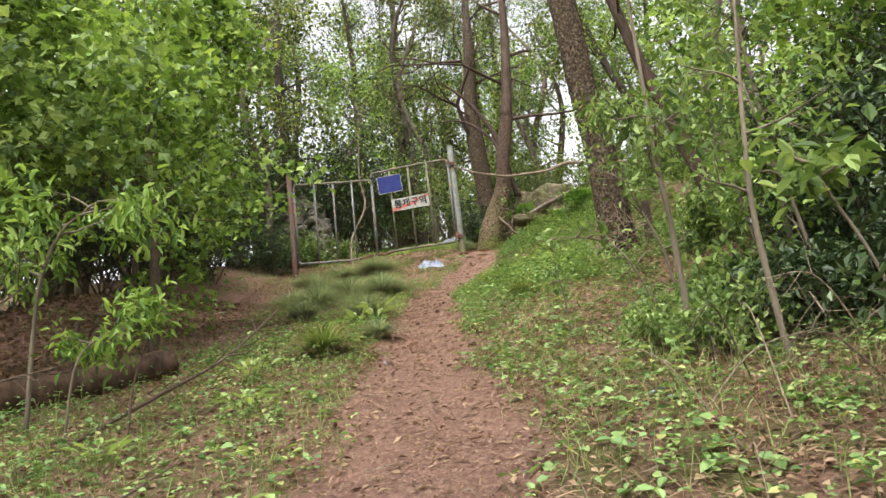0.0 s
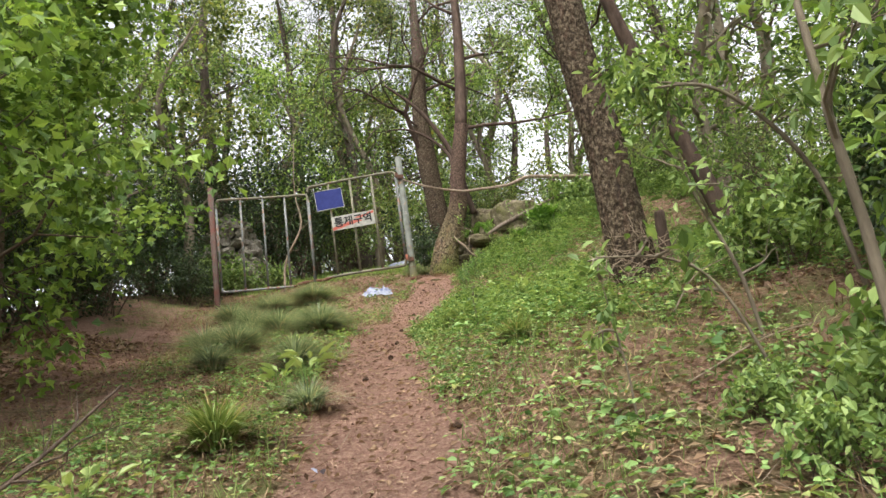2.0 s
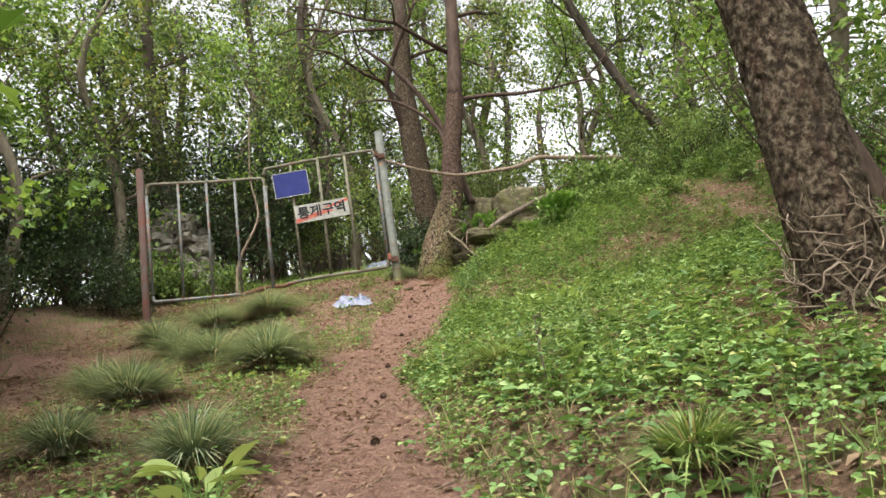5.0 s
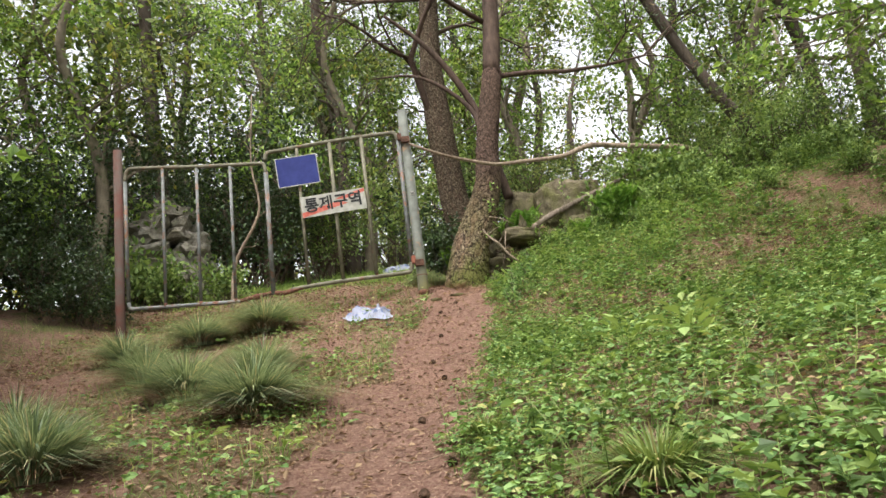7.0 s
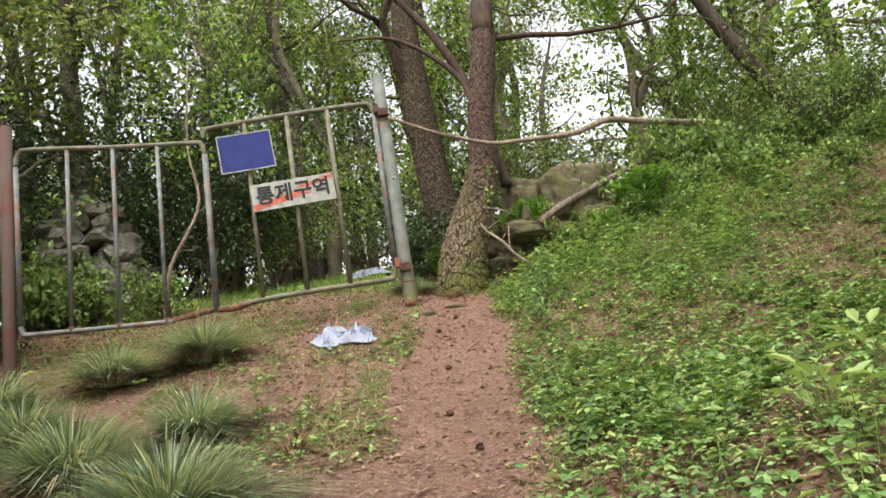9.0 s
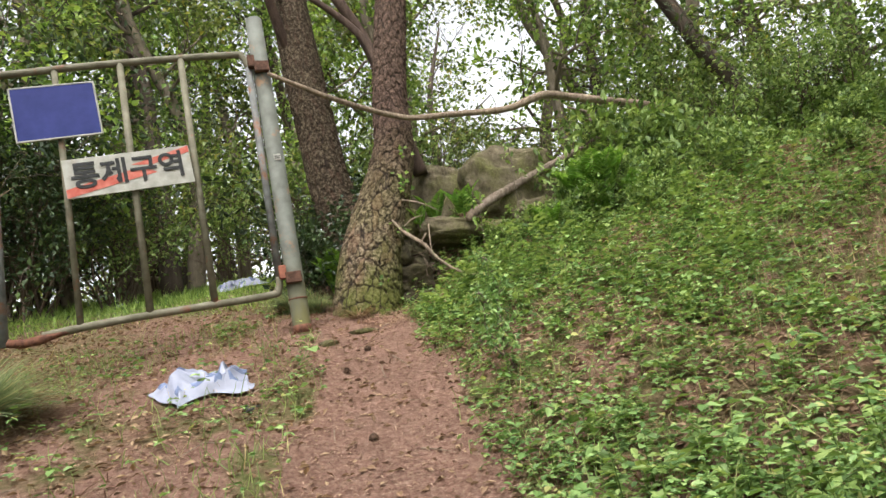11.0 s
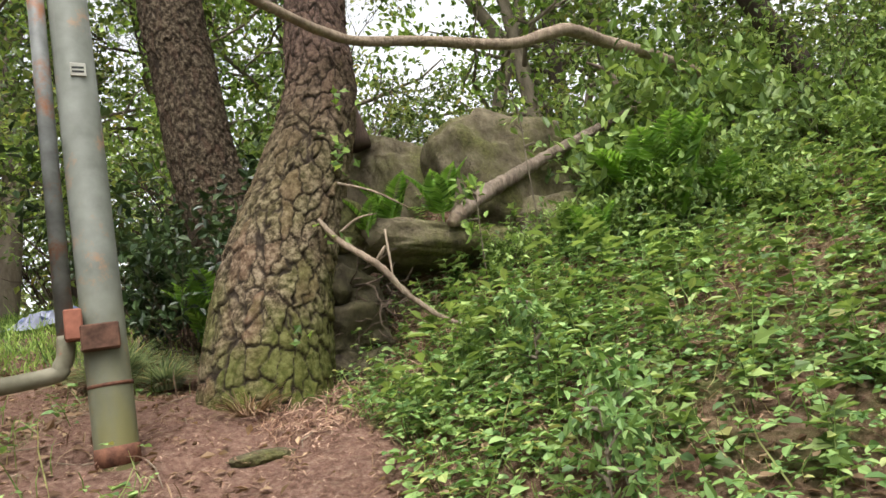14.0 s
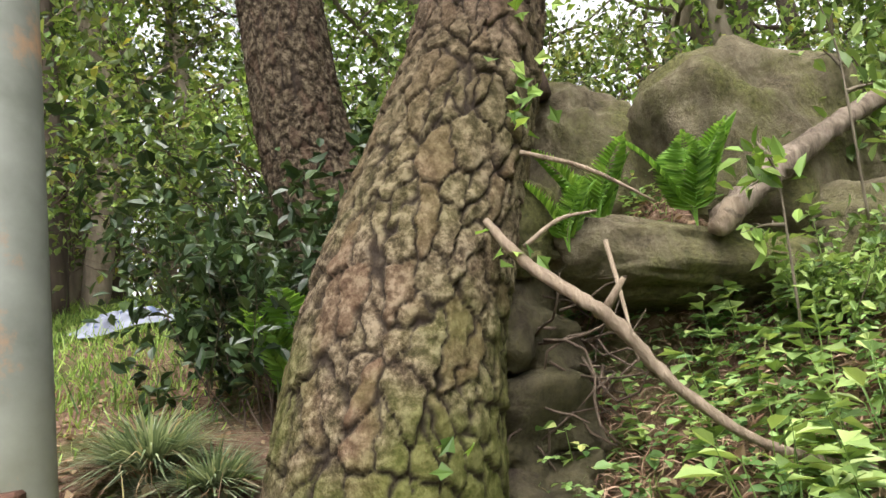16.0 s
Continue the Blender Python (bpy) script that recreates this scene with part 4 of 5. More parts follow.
# The dark thicket beside the path
def thicket(x, y, rx, ry, h, n, seed, label):
    r = np.random.default_rng(seed)
    ob = thing("thicket", x, y, gz(x, y), label, "bush")
    limbs, tips = [], []
    for _ in range(14):
        a = r.uniform(0, 6.28)
        p = (math.cos(a) * rx * r.uniform(0, .6), math.sin(a) * ry * r.uniform(0, .6), -.1)
        branch(r, p, (math.cos(a) * .5, math.sin(a) * .5, 1.3), h * r.uniform(.7, 1.0), .02, 1, limbs, tips, .1, (3, 6))
    limb_parts("stem", limbs, TWIG, ob)
    Q = unit(r.normal(size=(n, 3))) * r.uniform(.35, 1, (n, 1)) ** .5
    Q = Q * (1 + .22 * wave(Q[:, 0] * 3 + Q[:, 2] * 2, Q[:, 1] * 3 - Q[:, 2], 2.0, seed))[:, None]
    P = Q * (rx, ry, h * .56) + (0, 0, h * .5)
    P = P[P[:, 2] + gz(x, y) > ground_z(P[:, 0] + x, P[:, 1] + y) + .04]
    l = .075 * r.uniform(.6, 1.25, len(P))
    part("foliage", leaves(P, r.normal(size=P.shape) - (0, 0, .3), r.normal(size=P.shape) * .5 + (0, 0, .8), l, l * .55, OVAL), DARKLEAF, ob, smooth=False)


thicket(4.25, 6.3, 1.45, 1.2, 1.9, 15000, 81, "dense shady evergreen thicket beside the path")
thicket(3.9, 4.5, .9, .9, 1.3, 6000, 82, "low dense shady evergreen thicket")
thicket(2.65, 5.1, .6, .55, .6, 2400, 83, "low shady evergreen scrub beside the path")

# ---- plants on the ground ----


def scatter(rng, n, x0, x1, y0, y1, keep):
    x, y = rng.uniform(x0, x1, n), rng.uniform(y0, y1, n)
    m = rng.uniform(0, 1, n) < keep(x, y)
    x, y = x[m], y[m]
    return np.stack([x, y, ground_z(x, y)], -1)


def side(x, y):
    return x - path_x(y)


def lush(x, y):
    """How thickly plants cover the ground."""
    d = side(x, y)
    right = np.where(d > 0, .27 + .65 * sst(5.5, 9.5, y), .30 - .08 * sst(11, 15, y))
    patch = sst(-.22, .48, wave(x, y, 2.0, 31) + .5 * wave(x, y, 6.5, 32))
    brown = np.exp(-((x - 5.2) ** 2 / 3 + (y - 16.4) ** 2 / .6)) * .18 - np.exp(-((x - 2.9) ** 2 / 1.0 + (y - 19.4) ** 2 / .4)) * .8 + np.exp(-((x - 3.2) ** 2 / 1.2 + (y - 7.2) ** 2 / 1.2)) * .5 + np.exp(-((x - 2.35) ** 2 / .3 + (y - 9.0) ** 2 / .3)) * .7
    return np.clip((right * (1 - .38 * sst(4, 5, x) * sst(14, 15.5, y)) * (.40 + .68 * patch) - brown) * (1 - bare(x, y)) * (1 - .75 * sst(2.4, 3.4, -d) * sst(6, 8, y)) * (1 - .9 * np.exp(-(((x - 1.37) / .55) ** 2 + ((y - 20.4) / .5) ** 2) ** 2)), 0, 1)


def stuff(name, VF, mat, label, category):
    ob = part(name, VF, mat, smooth=False)
    return tagged(ob, label, category, kind="stuff")


rng = np.random.default_rng(101)
# three-leaved ground cover
P = scatter(rng, 240000, -5, 8.2, .6, 20.9, lambda x, y: lush(x, y) * np.where(side(x, y) > 0, 1, .7))
n = len(P)
C = np.repeat(P, 3, 0)
high = np.repeat(rng.gamma(2.0, .036, n), 3)
a = np.repeat(rng.uniform(0, 6.28, n), 3) + np.tile([0, 2.1, 4.2], n) + rng.normal(size=3 * n) * .25
A = np.stack([np.cos(a), np.sin(a), rng.normal(size=3 * n) * .25 - .05], -1)
C = C + np.stack([rng.normal(size=3 * n) * .012, rng.normal(size=3 * n) * .012, high + .015], -1)
N = rng.normal(size=C.shape) * .3 + (0, 0, 1)
L = np.repeat(.021 + rng.gamma(2.0, .0085, n), 3) * rng.uniform(.75, 1.2, 3 * n)
stuff("ground_cover", leaves(C, A, N, L, L * .72, OVAL), HERB, "low leafy green ground cover over brown litter", "plants")
# taller herbs with leaves up the stem
P = scatter(rng, 11000, -5.5, 7.5, 1.2, 20.4, lambda x, y: lush(x, y) ** 1.5 * np.where(side(x, y) > .25, 1, .45) * sst(.12, .45, np.abs(side(x, y)) - path_w(y)))
V, S = [], []
for p in P:
    hgt = rng.uniform(.10, .34) * (.72 + .28 * float(sst(7, 9, p[1]))) + .14 * float(sst(17.3, 18.6, p[1]) * sst(1.8, 2.4, p[0])) * rng.uniform(0, 1.4)
    lean = rng.normal(size=2) * .12
    tip = p + (lean[0] * hgt, lean[1] * hgt, hgt)
    S.append(tube([p - (0, 0, .02), (p + tip) / 2, tip], [.003, .0025, .001], 4))
    m = int(6 + hgt * 28)
    f = rng.uniform(.15, 1, m)
    aa = rng.uniform(0, 6.28, m)
    V.append((p + (tip - p) * f[:, None], np.stack([np.cos(aa), np.sin(aa), rng.normal(size=m) * .3 + .1], -1), np.full(m, .03 + hgt * .14) * rng.uniform(.6, 1.2, m) * (1.25 - .5 * f)))
C, A, L = (np.concatenate([v[i] for v in V]) for i in range(3))
stuff("herbs", leaves(C, A, rng.normal(size=C.shape) * .3 + (0, 0, 1), L * 1.15, L * .75, LOBED), FRESH, "taller leafy herbs on the slope", "plants")
stuff("herb_stems", joined(S), FRESH, "thin green herb stems", "plants")
# short grass
P = scatter(rng, 100000, -6, 6.5, .6, 21, lambda x, y: (1 - bare(x, y)) * np.clip(.25 + .6 * sst(0, .8, wave(x, y, 1.7, 41)) + .5 * np.exp(-((np.abs(side(x, y)) - path_w(y) - .25) / .3) ** 2), 0, 1) * np.where(side(x, y) > 0, .8, .75))
N = rng.normal(size=P.shape) * (1, 1, .1)
N[:, 2] = .1
A = rng.normal(size=P.shape) * .38 + (0, 0, 1)
L = rng.gamma(3, .038, len(P))
stuff("grass", leaves(P, A, N, L, .006, BLADE), GRASS, "short thin woodland grass with dry blades", "grass")
# grass behind the gate
P = scatter(rng, 30000, -4.5, 1.4, 21.3, 30, lambda x, y: .95 * sst(21.6, 23.4, y + .4 * wave(x, y, 2, 44)) * (1 - bare(x, y)))
A = rng.normal(size=P.shape) * .4 + (0, 0, 1)
N = rng.normal(size=P.shape) * (1, 1, .1)
stuff("grass", leaves(P, A, N, rng.gamma(3, .03, len(P)), .010, BLADE), LIME, "bright green grass beyond the gate", "grass")
# dead leaves and needles
P = scatter(rng, 125000, -5, 6, .5, 23, lambda x, y: np.clip(.75 - .45 * bare(x, y), 0, 1))
A = rng.normal(size=P.shape) * (1, 1, .25)
N = rng.normal(size=P.shape) * .45 + (0, 0, 1)
L = rng.uniform(.02, .075, len(P))
stuff("dead_leaves", leaves(P + (0, 0, .012), A, N, L, L * .5, DIAMOND), DEAD, "brown dead leaves on the soil", "leaf litter")
P = scatter(rng, 190000, -5, 6, .5, 21.5, lambda x, y: np.clip(.25 + .8 * bare(x, y), 0, 1))
A = rng.normal(size=P.shape) * (1, 1, .08)
stuff("pine_needles", leaves(P + (0, 0, .008), A, np.tile([0., 0, 1], (len(P), 1)), rng.uniform(.04, .11, len(P)), .0065, DIAMOND), NEEDLE, "reddish fallen pine needles on the path", "leaf litter")
P = scatter(rng, 14000, -8.5, -3.2, 7, 16, lambda x, y: sst(-.3, .4, wave(x, y, 1.2, 63)))
A = rng.normal(size=P.shape) * (1, 1, .4)
L = rng.uniform(.05, .12, len(P))
stuff("dead_leaves", leaves(P + (0, 0, .015), A, rng.normal(size=P.shape) * .6 + (0, 0, 1), L, L * .55, OVAL), DEAD, "large curled brown dead leaves in the hollow", "leaf litter")
P = scatter(rng, 9000, 1.2, 3.4, 19.6, 20.9, lambda x, y: np.full(x.shape, .9))
A = rng.normal(size=P.shape) * (1, 1, .5)
stuff("pine_needles", leaves(P + (0, 0, .012), A, rng.normal(size=P.shape) * .4 + (0, -.4, 1), rng.uniform(.05, .13, len(P)), .006, DIAMOND), NEEDLE, "reddish pine needles heaped beside the boulders", "leaf litter")
# straw
P = scatter(rng, 46000, -6, 6.8, .6, 21, lambda x, y: (1 - .8 * bare(x, y)) * np.clip(1.2 * np.exp(-((x - 2.4) ** 2 / 2 + (y - 5.6) ** 2 / 7)) + sst(-.2, .6, wave(x, y, 1.3, 61)) + np.exp(-((x - 5.2) ** 2 / 3 + (y - 16.4) ** 2 / .9)), 0, 1))
A = rng.normal(size=P.shape) * (1, 1, .22)
stuff("dry_straw", leaves(P + (0, 0, .02), A, rng.normal(size=P.shape) * .3 + (0, 0, 1), rng.uniform(.1, .32, len(P)), .006, BLADE), DEAD, "pale dry straw among the weeds", "leaf litter")
# twigs that lie about
tw = []
for p in scatter(rng, 900, -6, 6, .8, 21, lambda x, y: np.full(x.shape, .8)):
    a, l = rng.uniform(0, 6.28), rng.uniform(.08, .4)
    q = np.array([math.cos(a), math.sin(a)]) * l
    e = np.array([p[0] + q[0], p[1] + q[1], gz(p[0] + q[0], p[1] + q[1]) + .012])
    tw.append(tube([p + (0, 0, .012), (p + e) / 2 + rng.normal(size=3) * .02 + (0, 0, .012), e], [.004, .004, .002], 5))
stuff("fallen_twigs", joined(tw), DRY, "thin dry fallen twigs", "twigs")

# pine cones and clods on the path
CONE = plain_material("cone_brown", (.035, .022, .015), (.09, .055, .035), 60, .9, 0, .6)
cone = None
for x, y in ((.32, 16.0), (.36, 15.15), (-.1, 11.9), (.1, 12.3), (-.2, 10.4), (.55, 17.2), (.25, 8.2), (.28, 7.6), (.2, 7.0), (.3, 6.4), (.0, 13.4), (-.45, 9.2), (.7, 18.5), (1.0, 18.9)):
    if cone is None:
        cone = thing("pine_cone", x, y, gz(x, y) + .018, "small dark fallen pine cone", "pine cone", "fallen cones")
        k = np.arange(60)
        f = k / 60
        P = np.stack([.02 * np.sin(np.pi * (f * .9 + .05)) * np.cos(k * 2.4), .05 * (f - .5), .02 * np.sin(np.pi * (f * .9 + .05)) * np.sin(k * 2.4)], -1)
        part("scale_body", joined([tube([(0, -.026, 0), (0, -.01, 0), (0, .01, 0), (0, .027, 0)], [.006, .018, .016, .004], 10, n=8), leaves(P, P * (1, 0, 1) + (0, .012, 0), P * (-.3, 0, -.3) + (0, 1, 0), .016, .014, DIAMOND)]), CONE, cone)
    else:
        copy_thing(cone, pose(x, y, gz(x, y) + .018, 0, 0, rng.uniform(0, 360)))

# sedge tufts
def tuft(x, y, rad, hgt, n, mat, label, seed, droop=.9):
    r = np.random.default_rng(seed)
    ob = thing("grass_tuft", x, y, gz(x, y), label, "grass tuft", "sedge tufts")
    a = r.uniform(0, 6.28, n)
    q = np.sqrt(r.uniform(0, 1, n))
    l = hgt * r.uniform(.55, 1.25, n)
    out = np.stack([np.cos(a), np.sin(a), np.zeros(n)], -1)
    side_v = np.stack([-np.sin(a), np.cos(a), np.zeros(n)], -1)
    P = out * (q * rad * .35)[:, None]
    bend = (.45 + 1.1 * droop * q)[:, None] * r.uniform(.45, 1.5, (n, 1))
    s = [0, .35, .7, 1.0]
    w = [.0046, .005, .0036, .0005]
    rows = []
    for f, ww in zip(s, w):
        c = P + out * bend * (l * f * f * .75)[:, None] + np.array([0, 0, 1]) * (l * (f - .52 * f * f * (bend[:, 0]) * .9))[:, None]
        rows += [c - side_v * ww, c + side_v * ww]
    V = np.stack(rows, 1).reshape(-1, 3)
    F = np.array([(0, 1, 3, 2), (2, 3, 5, 4), (4, 5, 7, 6)])[None] + (np.arange(n) * 8)[:, None, None]
    part("blade_clump", (V, F.reshape(-1, 4)), mat, ob, smooth=False)
    m = n // 8
    a = r.uniform(0, 6.28, m)
    P = np.stack([np.cos(a) * rad * .3, np.sin(a) * rad * .3, np.full(m, .02)], -1)
    part("dry_blade_clump", leaves(P, np.stack([np.cos(a), np.sin(a), r.uniform(-.1, .5, m)], -1), np.tile([0., 0, 1], (m, 1)) + r.normal(size=(m, 3)) * .2, hgt * r.uniform(.4, .9, m), .006, BLADE), DEAD, ob, "dry straw-coloured blades", smooth=False)
    return ob


for k, (x, y, rad, hgt, n) in enumerate(((-1.35, 14.3, .42, .42, 1500), (-2.25, 15.6, .5, .42, 1300), (-1.55, 16.1, .4, .36, 900), (-1.9, 18.55, .45, .42, 1200), (-2.75, 18.2, .45, .36, 900), (-3.0, 16.7, .45, .38, 800), (-2.5, 13.0, .4, .38, 1000), (-3.3, 14.4, .4, .36, 700), (-.85, 7.9, .2, .26, 420), (-1.35, 7.1, .25, .38, 420), (-1.25, 10.2, .3, .34, 600), (.72, 21.3, .26, .24, 600), (-2.4, 11.2, .3, .3, 500), (.95, 21.05, .2, .22, 400), (.9, 8.3, .2, .22, 300), (.35, 12.6, .25, .16, 400), (.75, 10.9, .3, .24, 400), (-3.6, 17.7, .4, .34, 700))):
    tuft(x, y, rad * 1.3, hgt * (1.45 if n > 450 else 1.1), int(n * 1.6), SEDGE if k not in (9, 14, 15, 16) else GRASS, "arching tuft of grey-green sedge" if k not in (9, 14, 15, 16) else "loose tuft of light green grass", 200 + k)

# broad-leaved plants
def leafy_plant(x, y, n, L, hgt, mat, label, seed, ratio=.42, name="broadleaf_plant", shape=OVAL):
    r = np.random.default_rng(seed)
    ob = thing(name, x, y, gz(x, y), label, "plant", "broad-leaved plants")
    for k in range(n):
        a = r.uniform(0, 6.28)
        p = np.array([math.cos(a), math.sin(a), 0]) * r.uniform(.02, .10)
        e = p * r.uniform(1.2, 2.2) + (0, 0, hgt * r.uniform(.3, 1))
        l = L * r.uniform(.7, 1.2)
        part("leaf", joined([tube([p * .5 - (0, 0, .03), e], [.003, .002], 4), leaves(np.array([e]), np.array([(math.cos(a), math.sin(a), r.uniform(-.1, .9))]), np.array([(0., 0, 1)]) + r.normal(size=(1, 3)) * .2, l, l * ratio, shape)]), mat, ob, smooth=False)
    return ob


for k, (x, y, n, L, h) in enumerate(((-1.0, 9.3, 22, .16, .28), (-1.15, 8.7, 16, .15, .22), (-.95, 12.9, 12, .12, .14), (-1.6, 13.3, 14, .11, .14), (1.7, 13.6, 22, .15, .3), (1.95, 13.0, 18, .16, .32), (2.5, 14.2, 16, .14, .28), (1.4, 15.7, 12, .10, .16), (2.6, 11.6, 12, .13, .25), (1.3, 4.6, 12, .10, .18), (1.9, 5.6, 10, .10, .2), (2.4, 19.0, 12, .11, .2), (2.9, 18.6, 12, .12, .22), (2.05, 19.35, 10, .10, .2), (3.6, 17.3, 12, .1, .2), (-1.9, 6.4, 18, .12, .18), (-1.6, 5.3, 18, .12, .16), (-2.3, 4.4, 16, .12, .16), (-1.2, 4.2, 12, .10, .12), (2.6, 16.0, 12, .10, .2), (2.3, 19.72, 12, .12, .28), (2.65, 19.6, 14, .12, .28), (3.1, 19.55, 14, .12, .3), (2.0, 19.5, 12, .11, .22), (2.45, 19.35, 14, .12, .25), (1.75, 19.7, 9, .09, .16), (3.3, 19.2, 12, .12, .28))):
    leafy_plant(x, y, n, L, h, FRESH if k % 3 else HERB, "clump of broad green leaves on thin stems", 300 + k)

# ferns on the bank
def fern(x, y, z, n, L, seed, label="bright green fern with arching feathery fronds", az=None):
    r = np.random.default_rng(seed)
    ob = thing("fern", x, y, z, label, "fern", "ferns")
    for k in range(n):
        a = (k / n * 6.28 + r.uniform(-.3, .3)) if az is None else az + r.uniform(-.9, .9)
        l = L * r.uniform(.75, 1.1)
        s = np.linspace(0, 1, 12)
        mid = np.stack([np.cos(a) * l * .45 * s ** 1.5, np.sin(a) * l * .45 * s ** 1.5, l * (s * .98 - .22 * s ** 2.4)], -1)
        f = np.repeat(np.linspace(.16, .99, 24), 2)
        C = np.stack([np.interp(f, s, mid[:, i]) for i in range(3)], -1)
        T = unit(np.stack([np.interp(f, s, np.gradient(mid[:, i])) for i in range(3)], -1))
        sd = np.tile([1, -1], 24)[:, None] * np.array([-math.sin(a), math.cos(a), 0])
        w = l * .22 * np.sin(np.pi * np.clip(f * .92 + .12, 0, 1)) ** .8 + .01
        part("frond", joined([tube(mid, np.linspace(.004, .001, 12), 4), leaves(C, sd + T * .45 - (0, 0, .12), np.cross(sd, T) * np.tile([1, -1], 24)[:, None] + r.normal(size=C.shape) * .12, w, l * .042, OVAL)]), FERN, ob, smooth=False)
    return ob


for k, (x, y, n, L, z) in enumerate(((4.1, 19.6, 12, 1.1, None), (3.5, 19.7, 6, .5, None), (4.55, 19.4, 6, .6, None), (2.72, 20.25, 5, .55, 6.06), (2.45, 20.5, 4, .5, 6.1), (1.45, 21.6, 7, .95, None), (1.75, 21.7, 6, 1.0, None), (2.15, 20.25, 4, .4, 6.0))):
    fern(x, y, gz(x, y) if z is None else z, n, L, 400 + k)

# far woods: a loose mass of leaves beyond the nearer trees
rw = np.random.default_rng(900)
C = []
for k in range(560):
    ang, dist = rw.uniform(-1.5, 1.15), rw.uniform(34, 60)
    x, y = dist * math.sin(ang) * .95, 8 + dist * math.cos(ang)
    top = np.interp(ang, [-1.5, -.1, .15, .4, 1.15], [13, 11, 8, 4.2, 5.5])
    C.append((x, y, gz(x, y) + top * rw.uniform(.05, 1.0) ** 1.2, rw.uniform(.8, 1.9)))
C = np.array(C)
P = np.repeat(C[:, :3], 70, 0) + rw.normal(size=(len(C) * 70, 3)) * np.repeat(C[:, 3:], 70, 0) * (.6, .6, .5)
l = rw.uniform(.25, .55, len(P))
stuff("far_woods", leaves(P, rw.normal(size=P.shape) - (0, 0, .3), rw.normal(size=P.shape) * .6 + (0, 0, 1), l, l * .6, DIAMOND), WOODS, "hazy green far woods beyond the nearer trees", "woods")

# ---- rocks, logs and litter ----


def rock(name, x, y, z, sx, sy, sz, label, seed, turn=0.0, mat=None, detail=5, parent=None, jag=.22, tilt=0.0, square=.8):
    bm = bmesh.new()
    bmesh.ops.create_icosphere(bm, subdivisions=detail, radius=1)
    o3 = Vector((seed * 3.1, seed * 1.7, 0))
    for v in bm.verts:
        p = v.co.copy()
        k = 1 + jag * noise.noise(p * 1.1 + o3) + jag * .5 * noise.noise(p * 2.6 + o3) + .06 * noise.noise(p * 6 + o3) + .03 * noise.noise(p * 15 + o3)
        q = Vector((math.copysign(abs(p.x) ** square, p.x), math.copysign(abs(p.y) ** square, p.y), math.copysign(abs(p.z) ** square, p.z))) * k
        v.co = Matrix.Rotation(tilt, 3, 'Y') @ Matrix.Rotation(turn, 3, 'Z') @ Vector((q.x * sx, q.y * sy, q.z * sz))
    if parent is None:
        ob = bm_part(name, bm, mat or STONE, None, "", True)
        ob.location = (x, y, z)
        return tagged(ob, label, "rock", "boulders by the pine")
    bm.transform(Matrix.Translation((x, y, z)))
    return bm_part(name, bm, mat or STONE, parent)


rock("boulder", 3.66, 20.85, 6.36, .68, .48, .60, "large blunt-topped mossy boulder on the bank", 1, .15, jag=.3, square=.62)
rock("boulder", 2.92, 21.25, 6.55, .40, .36, .46, "dark mossy boulder behind the pine", 2, .3, square=.65)
rock("boulder", 2.80, 20.5, 5.93, .66, .36, .155, "long low mossy slab of rock beneath the log", 3, -.08, tilt=.16, square=.6)
rock("boulder", 2.02, 20.5, 6.12, .19, .24, .17, "small mossy boulder against the pine's trunk", 4, square=.7)
rock("boulder", 3.72, 20.5, 5.92, .42, .36, .30, "mossy boulder half buried in the bank", 5, .4, square=.65)
rock("boulder", 2.05, 20.6, 5.74, .26, .24, .20, "dark wedged stone beside the pine's trunk", 6, .4, SHADED_STONE, square=.7, jag=.5)
rock("boulder", 1.98, 20.6, 5.42, .29, .26, .22, "dark wedged stone beside the pine's trunk", 11, .1, SHADED_STONE, square=.7, jag=.5)
rock("boulder", 2.0, 20.52, 5.14, .24, .26, .18, "dark wedged stone beside the pine's trunk", 12, .8, SHADED_STONE, square=.75, jag=.5)
rock("flat_stone", 1.13, 19.55, gz(1.13, 19.55) - .012, .16, .10, .035, "flat grey stone set in the path", 7, .2)
rock("flat_stone", .72, 19.2, gz(.72, 19.2), .09, .07, .04, "small stone in the soil", 8, .2)

cairn = thing("stone_cairn", -4.9, 24.3, gz(-4.9, 24.3), "cairn of stacked rough grey stones behind the gate", "cairn")
CAIRN = stone_material("cairn_stone", (.13, .115, .09), (.36, .33, .28), .3)
rc = np.random.default_rng(9)
h = 0.1
for row, (rad, cnt) in enumerate(((1.0, 9), (.95, 9), (.92, 9), (.85, 8), (.78, 8), (.66, 6), (.42, 4), (.12, 1))):
    for k in range(cnt):
        a = k / cnt * 6.28 + row * .5 + rc.uniform(-.2, .2)
        rock("stone", math.cos(a) * rad * .78, math.sin(a) * rad * .78, h + rc.uniform(-.04, .04), rc.uniform(.2, .36), rc.uniform(.2, .33), rc.uniform(.16, .22), "", 20 + row * 10 + k, rc.uniform(0, 3), CAIRN, 2, cairn, .75)
    h += .33 if row < 6 else .28

